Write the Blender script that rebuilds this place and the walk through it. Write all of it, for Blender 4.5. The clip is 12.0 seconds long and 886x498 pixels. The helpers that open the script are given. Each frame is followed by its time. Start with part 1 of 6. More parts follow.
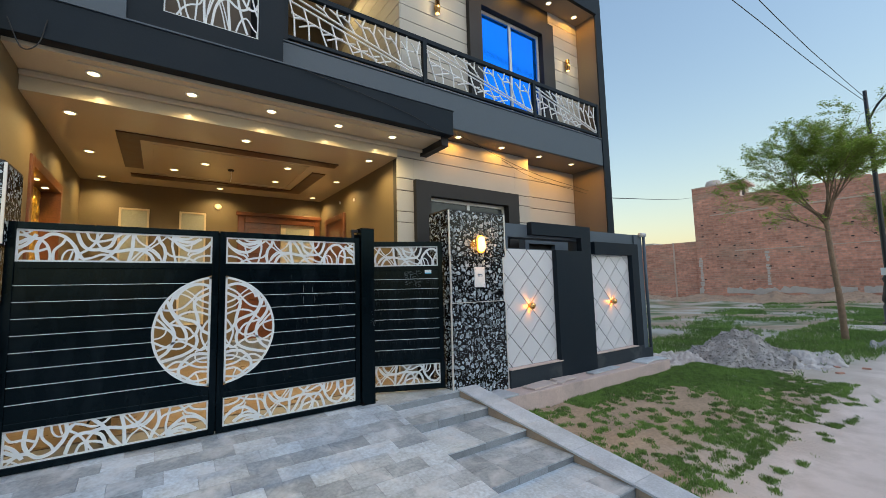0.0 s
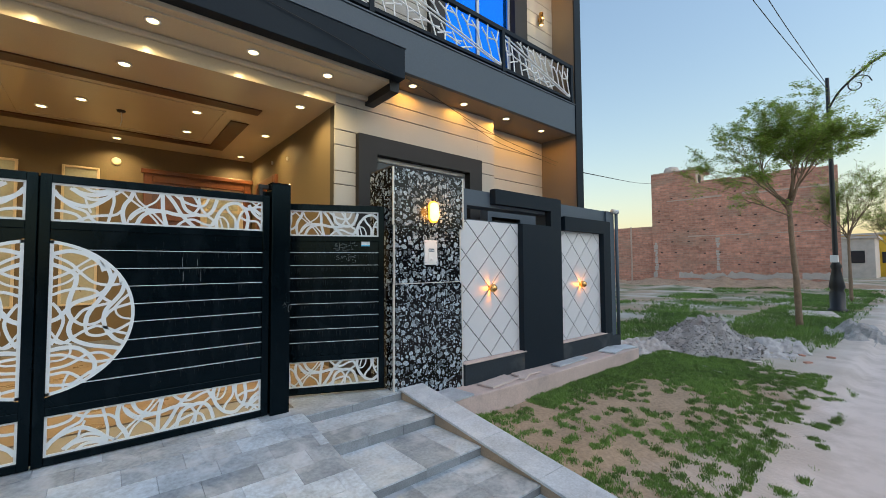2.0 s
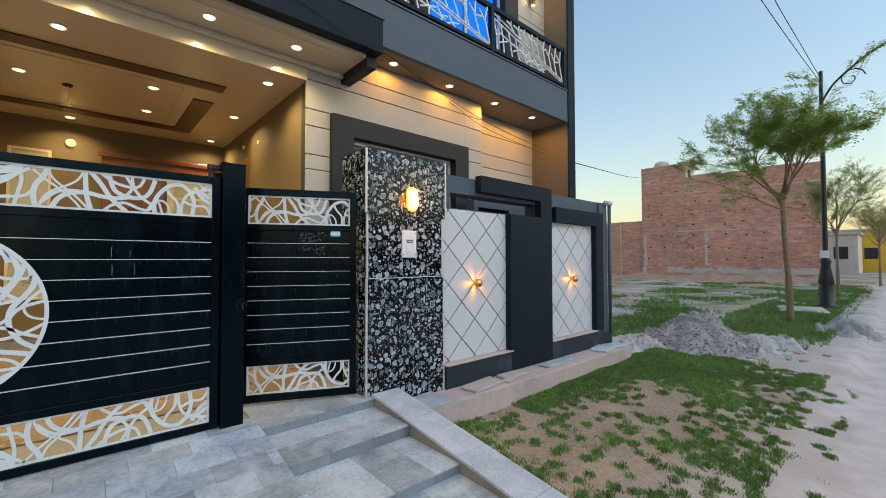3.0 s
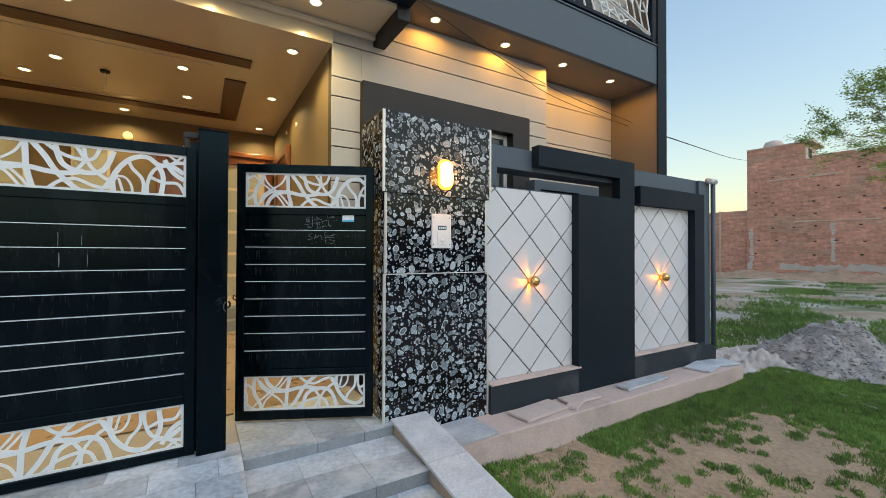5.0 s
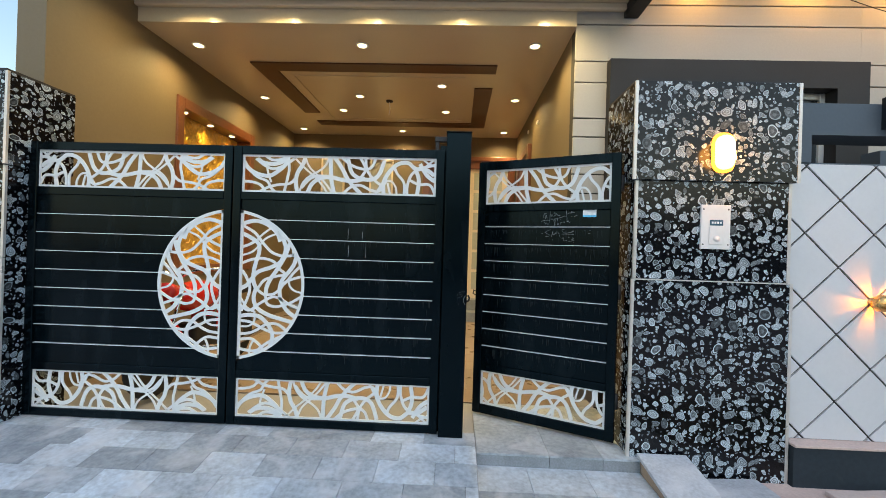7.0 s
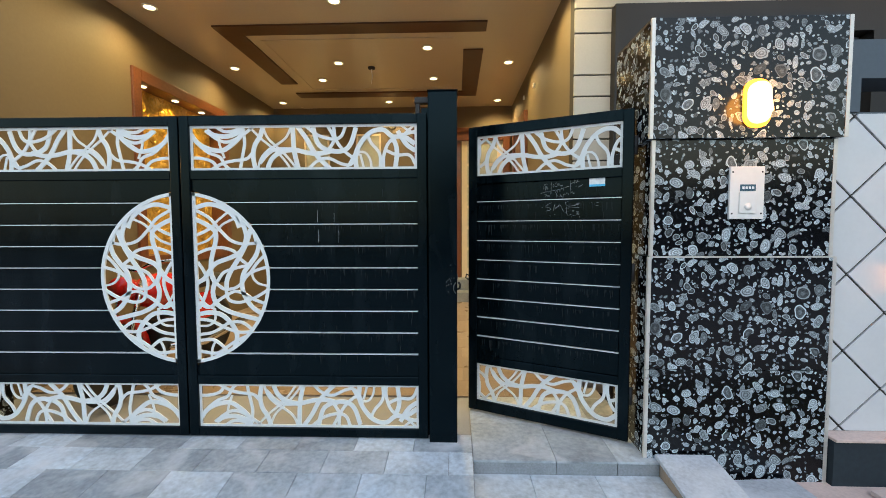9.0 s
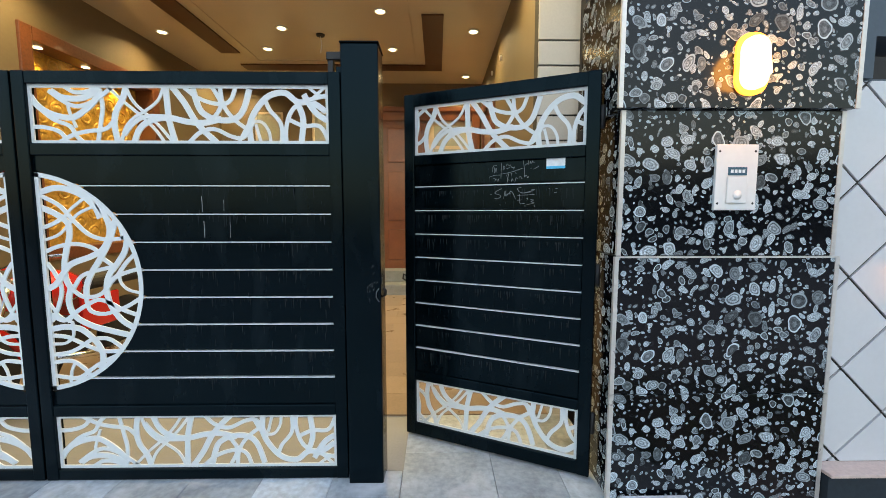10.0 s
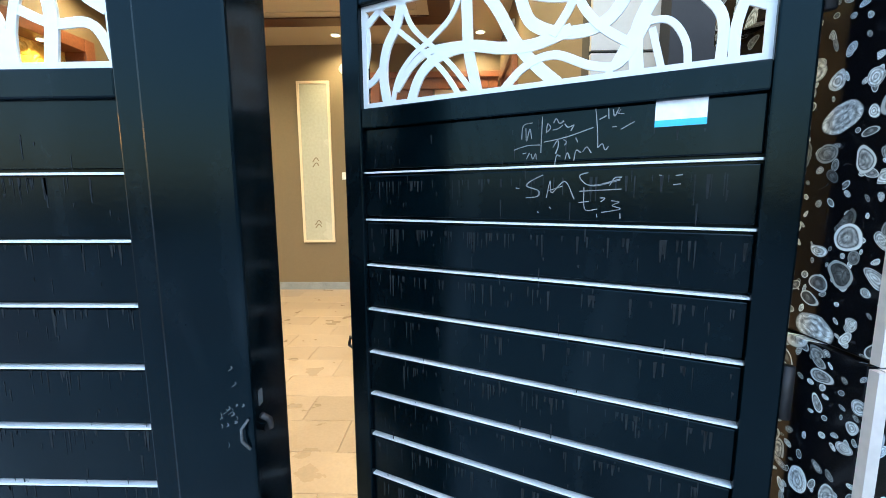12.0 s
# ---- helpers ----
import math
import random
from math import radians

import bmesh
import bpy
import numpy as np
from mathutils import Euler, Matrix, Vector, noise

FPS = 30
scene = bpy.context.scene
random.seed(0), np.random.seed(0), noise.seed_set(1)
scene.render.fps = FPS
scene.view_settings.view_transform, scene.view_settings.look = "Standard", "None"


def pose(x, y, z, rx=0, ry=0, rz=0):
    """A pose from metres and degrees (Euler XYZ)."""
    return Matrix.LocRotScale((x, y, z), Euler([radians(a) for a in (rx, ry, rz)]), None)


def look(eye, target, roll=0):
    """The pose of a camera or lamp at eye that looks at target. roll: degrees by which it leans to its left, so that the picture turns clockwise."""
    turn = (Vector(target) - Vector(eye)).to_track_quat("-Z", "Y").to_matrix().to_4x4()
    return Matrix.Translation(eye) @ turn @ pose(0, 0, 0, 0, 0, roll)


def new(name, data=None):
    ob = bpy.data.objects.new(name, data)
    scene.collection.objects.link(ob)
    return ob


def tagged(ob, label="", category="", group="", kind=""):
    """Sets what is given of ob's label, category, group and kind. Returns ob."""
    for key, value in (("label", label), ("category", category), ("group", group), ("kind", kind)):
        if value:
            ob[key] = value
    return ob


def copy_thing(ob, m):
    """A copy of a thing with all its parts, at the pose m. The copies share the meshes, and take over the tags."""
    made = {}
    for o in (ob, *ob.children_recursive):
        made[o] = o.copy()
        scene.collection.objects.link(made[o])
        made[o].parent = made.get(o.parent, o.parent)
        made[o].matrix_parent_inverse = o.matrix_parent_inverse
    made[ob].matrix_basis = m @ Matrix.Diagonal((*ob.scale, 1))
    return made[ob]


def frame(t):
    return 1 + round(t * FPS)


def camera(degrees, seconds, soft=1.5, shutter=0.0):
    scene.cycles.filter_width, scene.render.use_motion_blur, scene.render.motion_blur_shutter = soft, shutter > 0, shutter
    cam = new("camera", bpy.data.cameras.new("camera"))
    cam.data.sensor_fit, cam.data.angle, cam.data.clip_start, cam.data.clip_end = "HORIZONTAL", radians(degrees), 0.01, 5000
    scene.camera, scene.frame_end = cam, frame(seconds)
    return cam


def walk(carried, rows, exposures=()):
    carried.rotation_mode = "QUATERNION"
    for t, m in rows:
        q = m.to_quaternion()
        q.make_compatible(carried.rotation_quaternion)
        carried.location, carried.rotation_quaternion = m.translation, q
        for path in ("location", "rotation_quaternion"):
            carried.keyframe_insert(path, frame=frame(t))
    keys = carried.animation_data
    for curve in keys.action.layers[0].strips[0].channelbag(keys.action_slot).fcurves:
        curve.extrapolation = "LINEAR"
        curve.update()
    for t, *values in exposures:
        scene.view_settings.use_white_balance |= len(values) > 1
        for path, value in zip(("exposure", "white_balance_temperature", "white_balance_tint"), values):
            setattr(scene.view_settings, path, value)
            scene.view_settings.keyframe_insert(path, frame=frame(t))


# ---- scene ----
cam = camera(95.2, 12.0, soft=0.8)
PATH = [
    (0, (-0.249, 0.052, 1.409), (0.89, 1.685, 1.595), -1.5),
    (0.5, (-0.052, 0.263, 1.409), (1.104, 1.888, 1.562), -1.5),
    (1, (0.133, 0.476, 1.39), (1.336, 2.069, 1.516), -1.3),
    (1.5, (0.299, 0.64, 1.385), (1.548, 2.199, 1.489), -0.9),
    (2, (0.513, 0.773, 1.375), (1.8, 2.301, 1.46), -0.4),
    (2.5, (0.706, 0.893, 1.365), (2.022, 2.398, 1.428), -0.1),
    (2.7, (0.757, 0.94, 1.371), (2.082, 2.437, 1.427), -0.1),
    (4.5, (1.521, 1.368, 1.351), (2.707, 2.979, 1.37), -0.1),
    (5, (1.63, 1.499, 1.349), (2.659, 3.214, 1.372), 0.2),
    (5.5, (1.676, 1.61, 1.349), (2.471, 3.445, 1.373), 0.7),
    (6, (1.69, 1.668, 1.334), (2.178, 3.607, 1.365), 1.2),
    (6.5, (1.714, 1.715, 1.343), (1.915, 3.705, 1.36), 1.6),
    (7, (1.707, 1.738, 1.337), (1.636, 3.737, 1.341), 1.8),
    (7.2, (1.71, 1.734, 1.338), (1.546, 3.727, 1.334), 1.7),
    (9, (1.768, 2.104, 1.358), (1.706, 4.1, 1.248), -0.2),
    (9.5, (1.884, 2.319, 1.36), (1.915, 4.314, 1.227), -0.1),
    (10, (2.028, 2.567, 1.383), (2.057, 4.559, 1.203), 0.0),
    (10.5, (2.071, 2.853, 1.381), (2.117, 4.844, 1.2), 0.1),
    (11, (2.081, 3.145, 1.42), (2.127, 5.131, 1.189), -0.1),
    (11.5, (2.128, 3.444, 1.436), (2.105, 5.43, 1.202), -0.1),
    (12, (2.154, 3.658, 1.458), (2.094, 5.639, 1.194), -0.3),
]
EXPOSURES = [(0.0, 0.22, 5900, 5), (2.5, 0.27, 5900, 5), (4.6, 0.35, 6100, 5), (5.6, 0.45, 6000, 4), (7.2, 0.5, 5800, 4), (10.5, 0.64, 5600, 3), (11.3, 1.12, 5250, 3), (12.0, 1.5, 4850, 3)]
walk(cam, [(t, look(eye, target, roll)) for t, eye, target, roll in PATH], EXPOSURES)

# ---- world, sun, exposure ----
world = bpy.data.worlds.new("world")
scene.world = world
world.use_nodes = True
wn = world.node_tree.nodes
sky = wn.new("ShaderNodeTexSky")
sky.sky_type = "NISHITA"
sky.sun_disc = False
sky.sun_elevation = radians(45)
sky.sun_rotation = radians(172)
sky.air_density = 2.0
sky.dust_density = 1.2
sky.ozone_density = 0.5
wn["Background"].inputs["Strength"].default_value = 0.15
haze = wn.new("ShaderNodeVectorMath")
haze.operation = "MULTIPLY"
haze.inputs[1].default_value = (1.0, 0.945, 0.955)
world.node_tree.links.new(sky.outputs[0], haze.inputs[0])
world.node_tree.links.new(haze.outputs[0], wn["Background"].inputs["Color"])
sun_data = bpy.data.lights.new("sun", "SUN")
sun_data.energy, sun_data.angle, sun_data.color = 0.2, radians(40), (1.0, 0.93, 0.86)
sun = new("sun", sun_data)
sun.matrix_world = look((2.8, -19.8, 20), (0, 0, 0))
WARM = (1.0, 0.67, 0.27)


def lamp_data(name, kind, energy, size=0.04, cone=120, blend=0.6, color=WARM):
    d = bpy.data.lights.new(name, kind)
    d.energy, d.color, d.shadow_soft_size = energy, color, size
    if kind == "SPOT":
        d.spot_size, d.spot_blend = radians(cone), blend
    return d


# ---- materials ----
def M(name, col, rough=0.5, metal=0.0, var=0.15, scale=3.0, fine=60.0, bump=0.0, rand=0.0, coat=0.0, spec=0.5, stain=None, amount=0.0, stain_scale=1.2, stretch=None):
    m = bpy.data.materials.new(name)
    m.use_nodes = True
    t = m.node_tree
    n, l = t.nodes, t.links
    p = n["Principled BSDF"]
    g = n.new("ShaderNodeNewGeometry")
    n1, n2 = n.new("ShaderNodeTexNoise"), n.new("ShaderNodeTexNoise")
    n1.inputs["Scale"].default_value, n2.inputs["Scale"].default_value = scale, fine
    n1.inputs["Detail"].default_value = 5
    l.new(g.outputs["Position"], n1.inputs["Vector"])
    l.new(g.outputs["Position"], n2.inputs["Vector"])
    add = n.new("ShaderNodeMath")
    add.operation = "ADD"
    l.new(n1.outputs["Fac"], add.inputs[0])
    l.new(n2.outputs["Fac"], add.inputs[1])
    r = n.new("ShaderNodeMapRange")
    r.inputs["From Min"].default_value, r.inputs["From Max"].default_value = 0.6, 1.4
    r.inputs["To Min"].default_value, r.inputs["To Max"].default_value = 1 - var, 1 + var
    l.new(add.outputs[0], r.inputs["Value"])
    value = r.outputs[0]
    if rand:
        o = n.new("ShaderNodeObjectInfo")
        rr = n.new("ShaderNodeMapRange")
        rr.inputs["To Min"].default_value, rr.inputs["To Max"].default_value = 1 - rand, 1 + rand
        l.new(o.outputs["Random"], rr.inputs["Value"])
        mu = n.new("ShaderNodeMath")
        mu.operation = "MULTIPLY"
        l.new(value, mu.inputs[0])
        l.new(rr.outputs[0], mu.inputs[1])
        value = mu.outputs[0]
    sc = n.new("ShaderNodeVectorMath")
    sc.operation = "SCALE"
    sc.inputs[0].default_value = col
    l.new(value, sc.inputs["Scale"])
    colour = sc.outputs[0]
    if stain:
        n3 = n.new("ShaderNodeTexNoise")
        n3.inputs["Scale"].default_value, n3.inputs["Detail"].default_value = stain_scale, 8
        n3.inputs["Distortion"].default_value = 0.6
        if stretch:
            mp = n.new("ShaderNodeMapping")
            mp.inputs["Scale"].default_value = stretch
            l.new(g.outputs["Position"], mp.inputs["Vector"])
            l.new(mp.outputs[0], n3.inputs["Vector"])
        else:
            l.new(g.outputs["Position"], n3.inputs["Vector"])
        r3 = n.new("ShaderNodeMapRange")
        r3.inputs["From Min"].default_value, r3.inputs["From Max"].default_value = 0.5, 0.72
        r3.inputs["To Max"].default_value = amount
        l.new(n3.outputs["Fac"], r3.inputs["Value"])
        mx = n.new("ShaderNodeMix")
        mx.data_type = "RGBA"
        l.new(r3.outputs[0], mx.inputs["Factor"])
        l.new(colour, mx.inputs["A"])
        mx.inputs["B"].default_value = (*stain, 1)
        colour = mx.outputs["Result"]
    l.new(colour, p.inputs["Base Color"])
    p.inputs["Metallic"].default_value = metal
    p.inputs["Coat Weight"].default_value = coat
    p.inputs["Specular IOR Level"].default_value = spec
    rg = n.new("ShaderNodeMapRange")
    rg.inputs["To Min"].default_value, rg.inputs["To Max"].default_value = max(0.02, rough - 0.1), min(1, rough + 0.1)
    l.new(n1.outputs["Fac"], rg.inputs["Value"])
    l.new(rg.outputs[0], p.inputs["Roughness"])
    if bump:
        b = n.new("ShaderNodeBump")
        b.inputs["Strength"].default_value, b.inputs["Distance"].default_value = bump, 0.01
        l.new(add.outputs[0], b.inputs["Height"])
        l.new(b.outputs[0], p.inputs["Normal"])
    return m


def glow(name, col, strength):
    m = bpy.data.materials.new(name)
    m.use_nodes = True
    p = m.node_tree.nodes["Principled BSDF"]
    p.inputs["Base Color"].default_value = (*col, 1)
    p.inputs["Emission Color"].default_value = (*col, 1)
    p.inputs["Emission Strength"].default_value = strength
    return m


def agate():
    """Polished black stone-look tile printed with pale, ringed agate slices; the print repeats every second tile."""
    m = bpy.data.materials.new("agate_tile")
    m.use_nodes = True
    t = m.node_tree
    n, l = t.nodes, t.links
    p = n["Principled BSDF"]

    def put(socket, v):
        if isinstance(v, (int, float, tuple)):
            socket.default_value = v
        else:
            l.new(v, socket)

    def calc(op, a, b=0.0, c=0.0):
        k = n.new("ShaderNodeMath")
        k.operation = op
        for i, v in enumerate((a, b, c)):
            put(k.inputs[i], v)
        return k.outputs[0]

    def vec(op, a, b):
        k = n.new("ShaderNodeVectorMath")
        k.operation = op
        put(k.inputs[0], a)
        put(k.inputs[1], b)
        return k.outputs["Value"] if op == "LENGTH" else k.outputs[0]

    def span(value, a, b, c=0.0, d=1.0):
        r = n.new("ShaderNodeMapRange")
        for nm, v in (("Value", value), ("From Min", a), ("From Max", b), ("To Min", c), ("To Max", d)):
            put(r.inputs[nm], v)
        return r.outputs[0]

    def blend(fac, a, b):
        mx = n.new("ShaderNodeMix")
        mx.data_type = "RGBA"
        put(mx.inputs["Factor"], fac)
        put(mx.inputs["A"], a)
        put(mx.inputs["B"], b)
        return mx.outputs["Result"]

    def cloud(vector, scale, detail=2.0, twist=0.0):
        z = n.new("ShaderNodeTexNoise")
        z.inputs["Scale"].default_value, z.inputs["Detail"].default_value, z.inputs["Distortion"].default_value = scale, detail, twist
        l.new(vector, z.inputs["Vector"])
        return z

    g = n.new("ShaderNodeNewGeometry")
    sep, flat = n.new("ShaderNodeSeparateXYZ"), n.new("ShaderNodeCombineXYZ")
    l.new(g.outputs["Position"], sep.inputs[0])
    l.new(calc("ADD", sep.outputs[0], sep.outputs[1]), flat.inputs[0])
    l.new(calc("FLOORED_MODULO", sep.outputs[2], 1.2), flat.inputs[1])
    sheet = flat.outputs[0]
    wob = vec("MULTIPLY", vec("SUBTRACT", cloud(sheet, 15, 1.5).outputs["Color"], (0.5, 0.5, 0.5)), (0.032, 0.032, 0.0))
    warped = vec("ADD", sheet, wob)
    shade = blend(span(cloud(sheet, 40, 5.0, 1.5).outputs["Fac"], 0.6, 0.78), (0.0020, 0.0026, 0.0042, 1), (0.02, 0.023, 0.028, 1))
    for scale, low, high, keep, shift in ((36.0, 0.005, 0.0100, 0.3, 5.3), (18.5, 0.011, 0.022, 0.15, 2.1), (11.0, 0.020, 0.039, 0.14, 0.0)):
        here = vec("ADD", warped, (shift, shift * 0.7, 0.0))
        v = n.new("ShaderNodeTexVoronoi")
        v.voronoi_dimensions = "2D"
        v.inputs["Scale"].default_value, v.inputs["Randomness"].default_value = scale, 0.85
        l.new(here, v.inputs["Vector"])
        rnd = n.new("ShaderNodeSeparateColor")
        l.new(v.outputs["Color"], rnd.inputs[0])
        away = vec("SUBTRACT", here, v.outputs["Position"])
        turn = n.new("ShaderNodeVectorRotate")
        turn.rotation_type = "Z_AXIS"
        l.new(away, turn.inputs["Vector"])
        l.new(calc("MULTIPLY", rnd.outputs[2], 6.28), turn.inputs["Angle"])
        oval = n.new("ShaderNodeCombineXYZ")
        oval.inputs[0].default_value = 1.0
        l.new(span(rnd.outputs[1], 0.0, 1.0, 1.1, 2.0), oval.inputs[1])
        dist = vec("LENGTH", vec("MULTIPLY", turn.outputs[0], oval.outputs[0]), (0, 0, 0))
        rel = calc("DIVIDE", dist, span(rnd.outputs[0], keep, 1.0, low, high))
        mask = calc("MULTIPLY", span(rel, 1.0, 0.93), calc("GREATER_THAN", rnd.outputs[0], keep))
        fill = calc("FRACT", calc("MULTIPLY", rnd.outputs[1], 7.3))
        core = span(fill, 0.0, 0.7, 0.09, 0.56)
        marble = span(cloud(here, 60, 3.0, 2.5).outputs["Fac"], 0.35, 0.66, 0.5, 1.3)
        lines = span(calc("SINE", calc("MULTIPLY", rel, span(fill, 0.0, 1.0, 9.0, 22.0))), -1.0, 1.0, 0.5, 1.15)
        moat = calc("MAXIMUM", span(rel, 0.76, 0.60, 0.12, 1.0), calc("GREATER_THAN", fill, 0.55))
        inner = calc("MULTIPLY", calc("MULTIPLY", calc("MULTIPLY", core, marble), lines), moat)
        rim = span(calc("ABSOLUTE", calc("SUBTRACT", rel, 0.86)), 0.16, 0.06, 0.0, 1.0)
        glowing = calc("MULTIPLY", rim, span(calc("FRACT", calc("MULTIPLY", rnd.outputs[2], 5.7)), 0.0, 1.0, 0.07, 0.66))
        lum = calc("MAXIMUM", inner, glowing)
        tint = n.new("ShaderNodeVectorMath")
        tint.operation = "SCALE"
        tint.inputs[0].default_value = (0.82, 0.95, 1.05)
        l.new(lum, tint.inputs["Scale"])
        shade = blend(mask, shade, tint.outputs[0])
    l.new(shade, p.inputs["Base Color"])
    p.inputs["Roughness"].default_value = 0.16
    p.inputs["Specular IOR Level"].default_value = 0.3
    return m


BLACK = M("black_gate_paint", (0.0008, 0.0026, 0.0040), 0.2, 0.0, 0.4, 5, 90, 0.02, spec=0.155, stain=(0.011, 0.016, 0.020), amount=0.4, stain_scale=7, stretch=(1, 1, 0.3))
BLACK.node_tree.nodes["Principled BSDF"].inputs["Specular Tint"].default_value = (0.55, 0.82, 1.0, 1)
JALI = M("white_powder_coat", (0.64, 0.675, 0.695), 0.4, 0, 0.04, 3, 40)
LINE = M("white_edge_strip", (0.58, 0.62, 0.64), 0.4, 0, 0.08, 4, 80)
AGATE = agate()
EDGE = M("steel_edge_trim", (0.62, 0.60, 0.57), 0.3, 0.4, 0.1, 4, 60)
NAVY = M("dark_slate_paint", (0.0060, 0.0125, 0.0205), 0.6, 0, 0.12, 1.5, 40, 0.06, spec=0.2, stain=(0.011, 0.019, 0.027), amount=0.3)
PLINTH = M("dusty_slate_plinth_paint", (0.020, 0.029, 0.038), 0.7, 0, 0.2, 2, 40, 0.08, spec=0.3, stain=(0.10, 0.10, 0.10), amount=0.45, stain_scale=3)
GREY = M("grey_paint", (0.066, 0.088, 0.114), 0.6, 0, 0.08, 1.2, 50, 0.06)
CHAR = M("charcoal_frame_paint", (0.009, 0.009, 0.010), 0.6, 0, 0.12, 2, 60, 0.05)
SIDING = M("off_white_facade_plank", (0.44, 0.42, 0.375), 0.6, 0, 0.05, 2, 70, 0.05, rand=0.03)
GROOVE = M("dark_groove", (0.03, 0.028, 0.025), 0.8)
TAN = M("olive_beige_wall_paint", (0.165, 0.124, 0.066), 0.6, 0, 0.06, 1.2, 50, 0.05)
TANFIN = M("taupe_wall_paint", (0.15, 0.125, 0.10), 0.7, 0, 0.06, 1.2, 50, 0.05)
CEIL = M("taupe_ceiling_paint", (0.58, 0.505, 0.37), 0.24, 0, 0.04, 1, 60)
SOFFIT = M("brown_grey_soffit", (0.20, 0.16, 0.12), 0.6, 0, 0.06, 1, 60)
TRIMW = M("dark_walnut_laminate", (0.085, 0.036, 0.014), 0.4, 0, 0.3, 6, 90)
WOOD = M("red_brown_door_wood", (0.155, 0.054, 0.020), 0.35, 0, 0.3, 5, 60, coat=0.3)
PAVER = M("grey_slate_floor_tile", (0.385, 0.43, 0.475), 0.42, 0, 0.34, 6, 38, 0.03, rand=0.36, stain=(0.62, 0.63, 0.65), amount=0.8, stain_scale=4.5)
CURBT = M("pale_grey_kerb_tile", (0.47, 0.50, 0.54), 0.42, 0, 0.26, 5, 60, 0.04, rand=0.12, stain=(0.66, 0.67, 0.69), amount=0.7, stain_scale=4.5)
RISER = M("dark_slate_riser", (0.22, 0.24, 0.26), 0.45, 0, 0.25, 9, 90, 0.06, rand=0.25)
GROUT = M("grey_grout", (0.27, 0.275, 0.285), 0.9, 0, 0.1, 10, 90)
OFFCUT = M("pinkish_tile_offcut", (0.56, 0.47, 0.43), 0.5, 0, 0.12, 5, 60, 0.05, stain=(0.40, 0.34, 0.32), amount=0.5, stain_scale=5)
CONC = M("bare_tan_concrete", (0.33, 0.255, 0.19), 0.9, 0, 0.2, 4, 60, 0.3, stain=(0.2, 0.17, 0.14), amount=0.5)
LEDGE = M("pinkish_screed", (0.55, 0.435, 0.39), 0.85, 0, 0.15, 4, 60, 0.25, stain=(0.25, 0.22, 0.21), amount=0.5, stain_scale=2)
WTILE = M("white_matte_wall_tile", (0.60, 0.61, 0.635), 0.35, 0, 0.03, 3, 50, rand=0.02)
WHITE = M("white_plastic", (0.72, 0.72, 0.71), 0.4, 0, 0.04, 3, 40)
PVC = M("grey_white_pvc", (0.5, 0.51, 0.52), 0.4, 0, 0.06, 3, 40)
GOLD = M("brass", (0.75, 0.45, 0.16), 0.25, 1.0, 0.1, 5, 40)
MURAL = M("embossed_gold_mural", (0.60, 0.36, 0.06), 0.4, 0.3, 0.35, 9, 30, 0.6)
FROST = M("frosted_pale_glass", (0.42, 0.42, 0.34), 0.25, 0, 0.1, 2, 30)
CREAM = M("cream_window_frame", (0.66, 0.56, 0.40), 0.45, 0, 0.06, 3, 40)
ALU = M("white_aluminium", (0.60, 0.60, 0.60), 0.35, 0.2, 0.05, 3, 40)
# mirror glass with the blue of the reflected sky put into its colour
REFL = M("sky_reflection_blue_glass", (0.015, 0.22, 0.95), 0.04, 0.85, 0.03, 0.5, 5)
BULB = glow("downlight_glow", (1.0, 0.76, 0.36), 3.2)
AMBER = glow("amber_diffuser_glow", (1.0, 0.60, 0.17), 3.3)
HALO = glow("orange_halo_glow", (1.0, 0.30, 0.02), 2.2)
STICK = M("white_steel_bar", (0.78, 0.79, 0.80), 0.4, 0.0, 0.06, 4, 40)
BARK = M("grey_brown_bark", (0.24, 0.165, 0.11), 0.9, 0, 0.35, 9, 50, 0.6)
LEAF = M("fresh_green_leaf", (0.27, 0.36, 0.075), 0.6, 0, 0.4, 1.2, 20)
tn = LEAF.node_tree
tr, ms = tn.nodes.new("ShaderNodeBsdfTranslucent"), tn.nodes.new("ShaderNodeMixShader")
tr.inputs["Color"].default_value = (0.36, 0.46, 0.08, 1)
ms.inputs[0].default_value = 0.5
tn.links.new(tn.nodes["Principled BSDF"].outputs[0], ms.inputs[1])
tn.links.new(tr.outputs[0], ms.inputs[2])
tn.links.new(ms.outputs[0], tn.nodes["Material Output"].inputs[0])
GRASS = M("short_green_grass", (0.135, 0.225, 0.042), 0.7, 0, 0.6, 1.0, 12)
IRON = M("black_cast_iron", (0.005, 0.005, 0.008), 0.45, 0.0, 0.2, 5, 60)
CABLE = M("black_cable", (0.012, 0.012, 0.013), 0.6)
RED = M("red_gloss_paint", (0.50, 0.012, 0.008), 0.2, 0, 0.05, 3, 30, coat=0.5)
RUBBER = M("black_rubber", (0.014, 0.014, 0.014), 0.75)
CHROME = M("chrome", (0.7, 0.7, 0.7), 0.15, 1.0, 0.05)
CHALK = M("white_chalk", (0.18, 0.19, 0.20), 0.9, 0, 0.5, 40, 200)
PAPER = M("white_blue_sticker", (0.72, 0.75, 0.78), 0.5)
BLUE = M("light_blue_print", (0.10, 0.45, 0.72), 0.5)
DISPLAY = M("dark_blue_label", (0.03, 0.09, 0.14), 0.3)
RUBBLE = M("grey_crushed_stone", (0.36, 0.345, 0.335), 0.95, 0, 0.35, 7, 60, 1.0, stain=(0.22, 0.20, 0.19), amount=0.6, stain_scale=3)
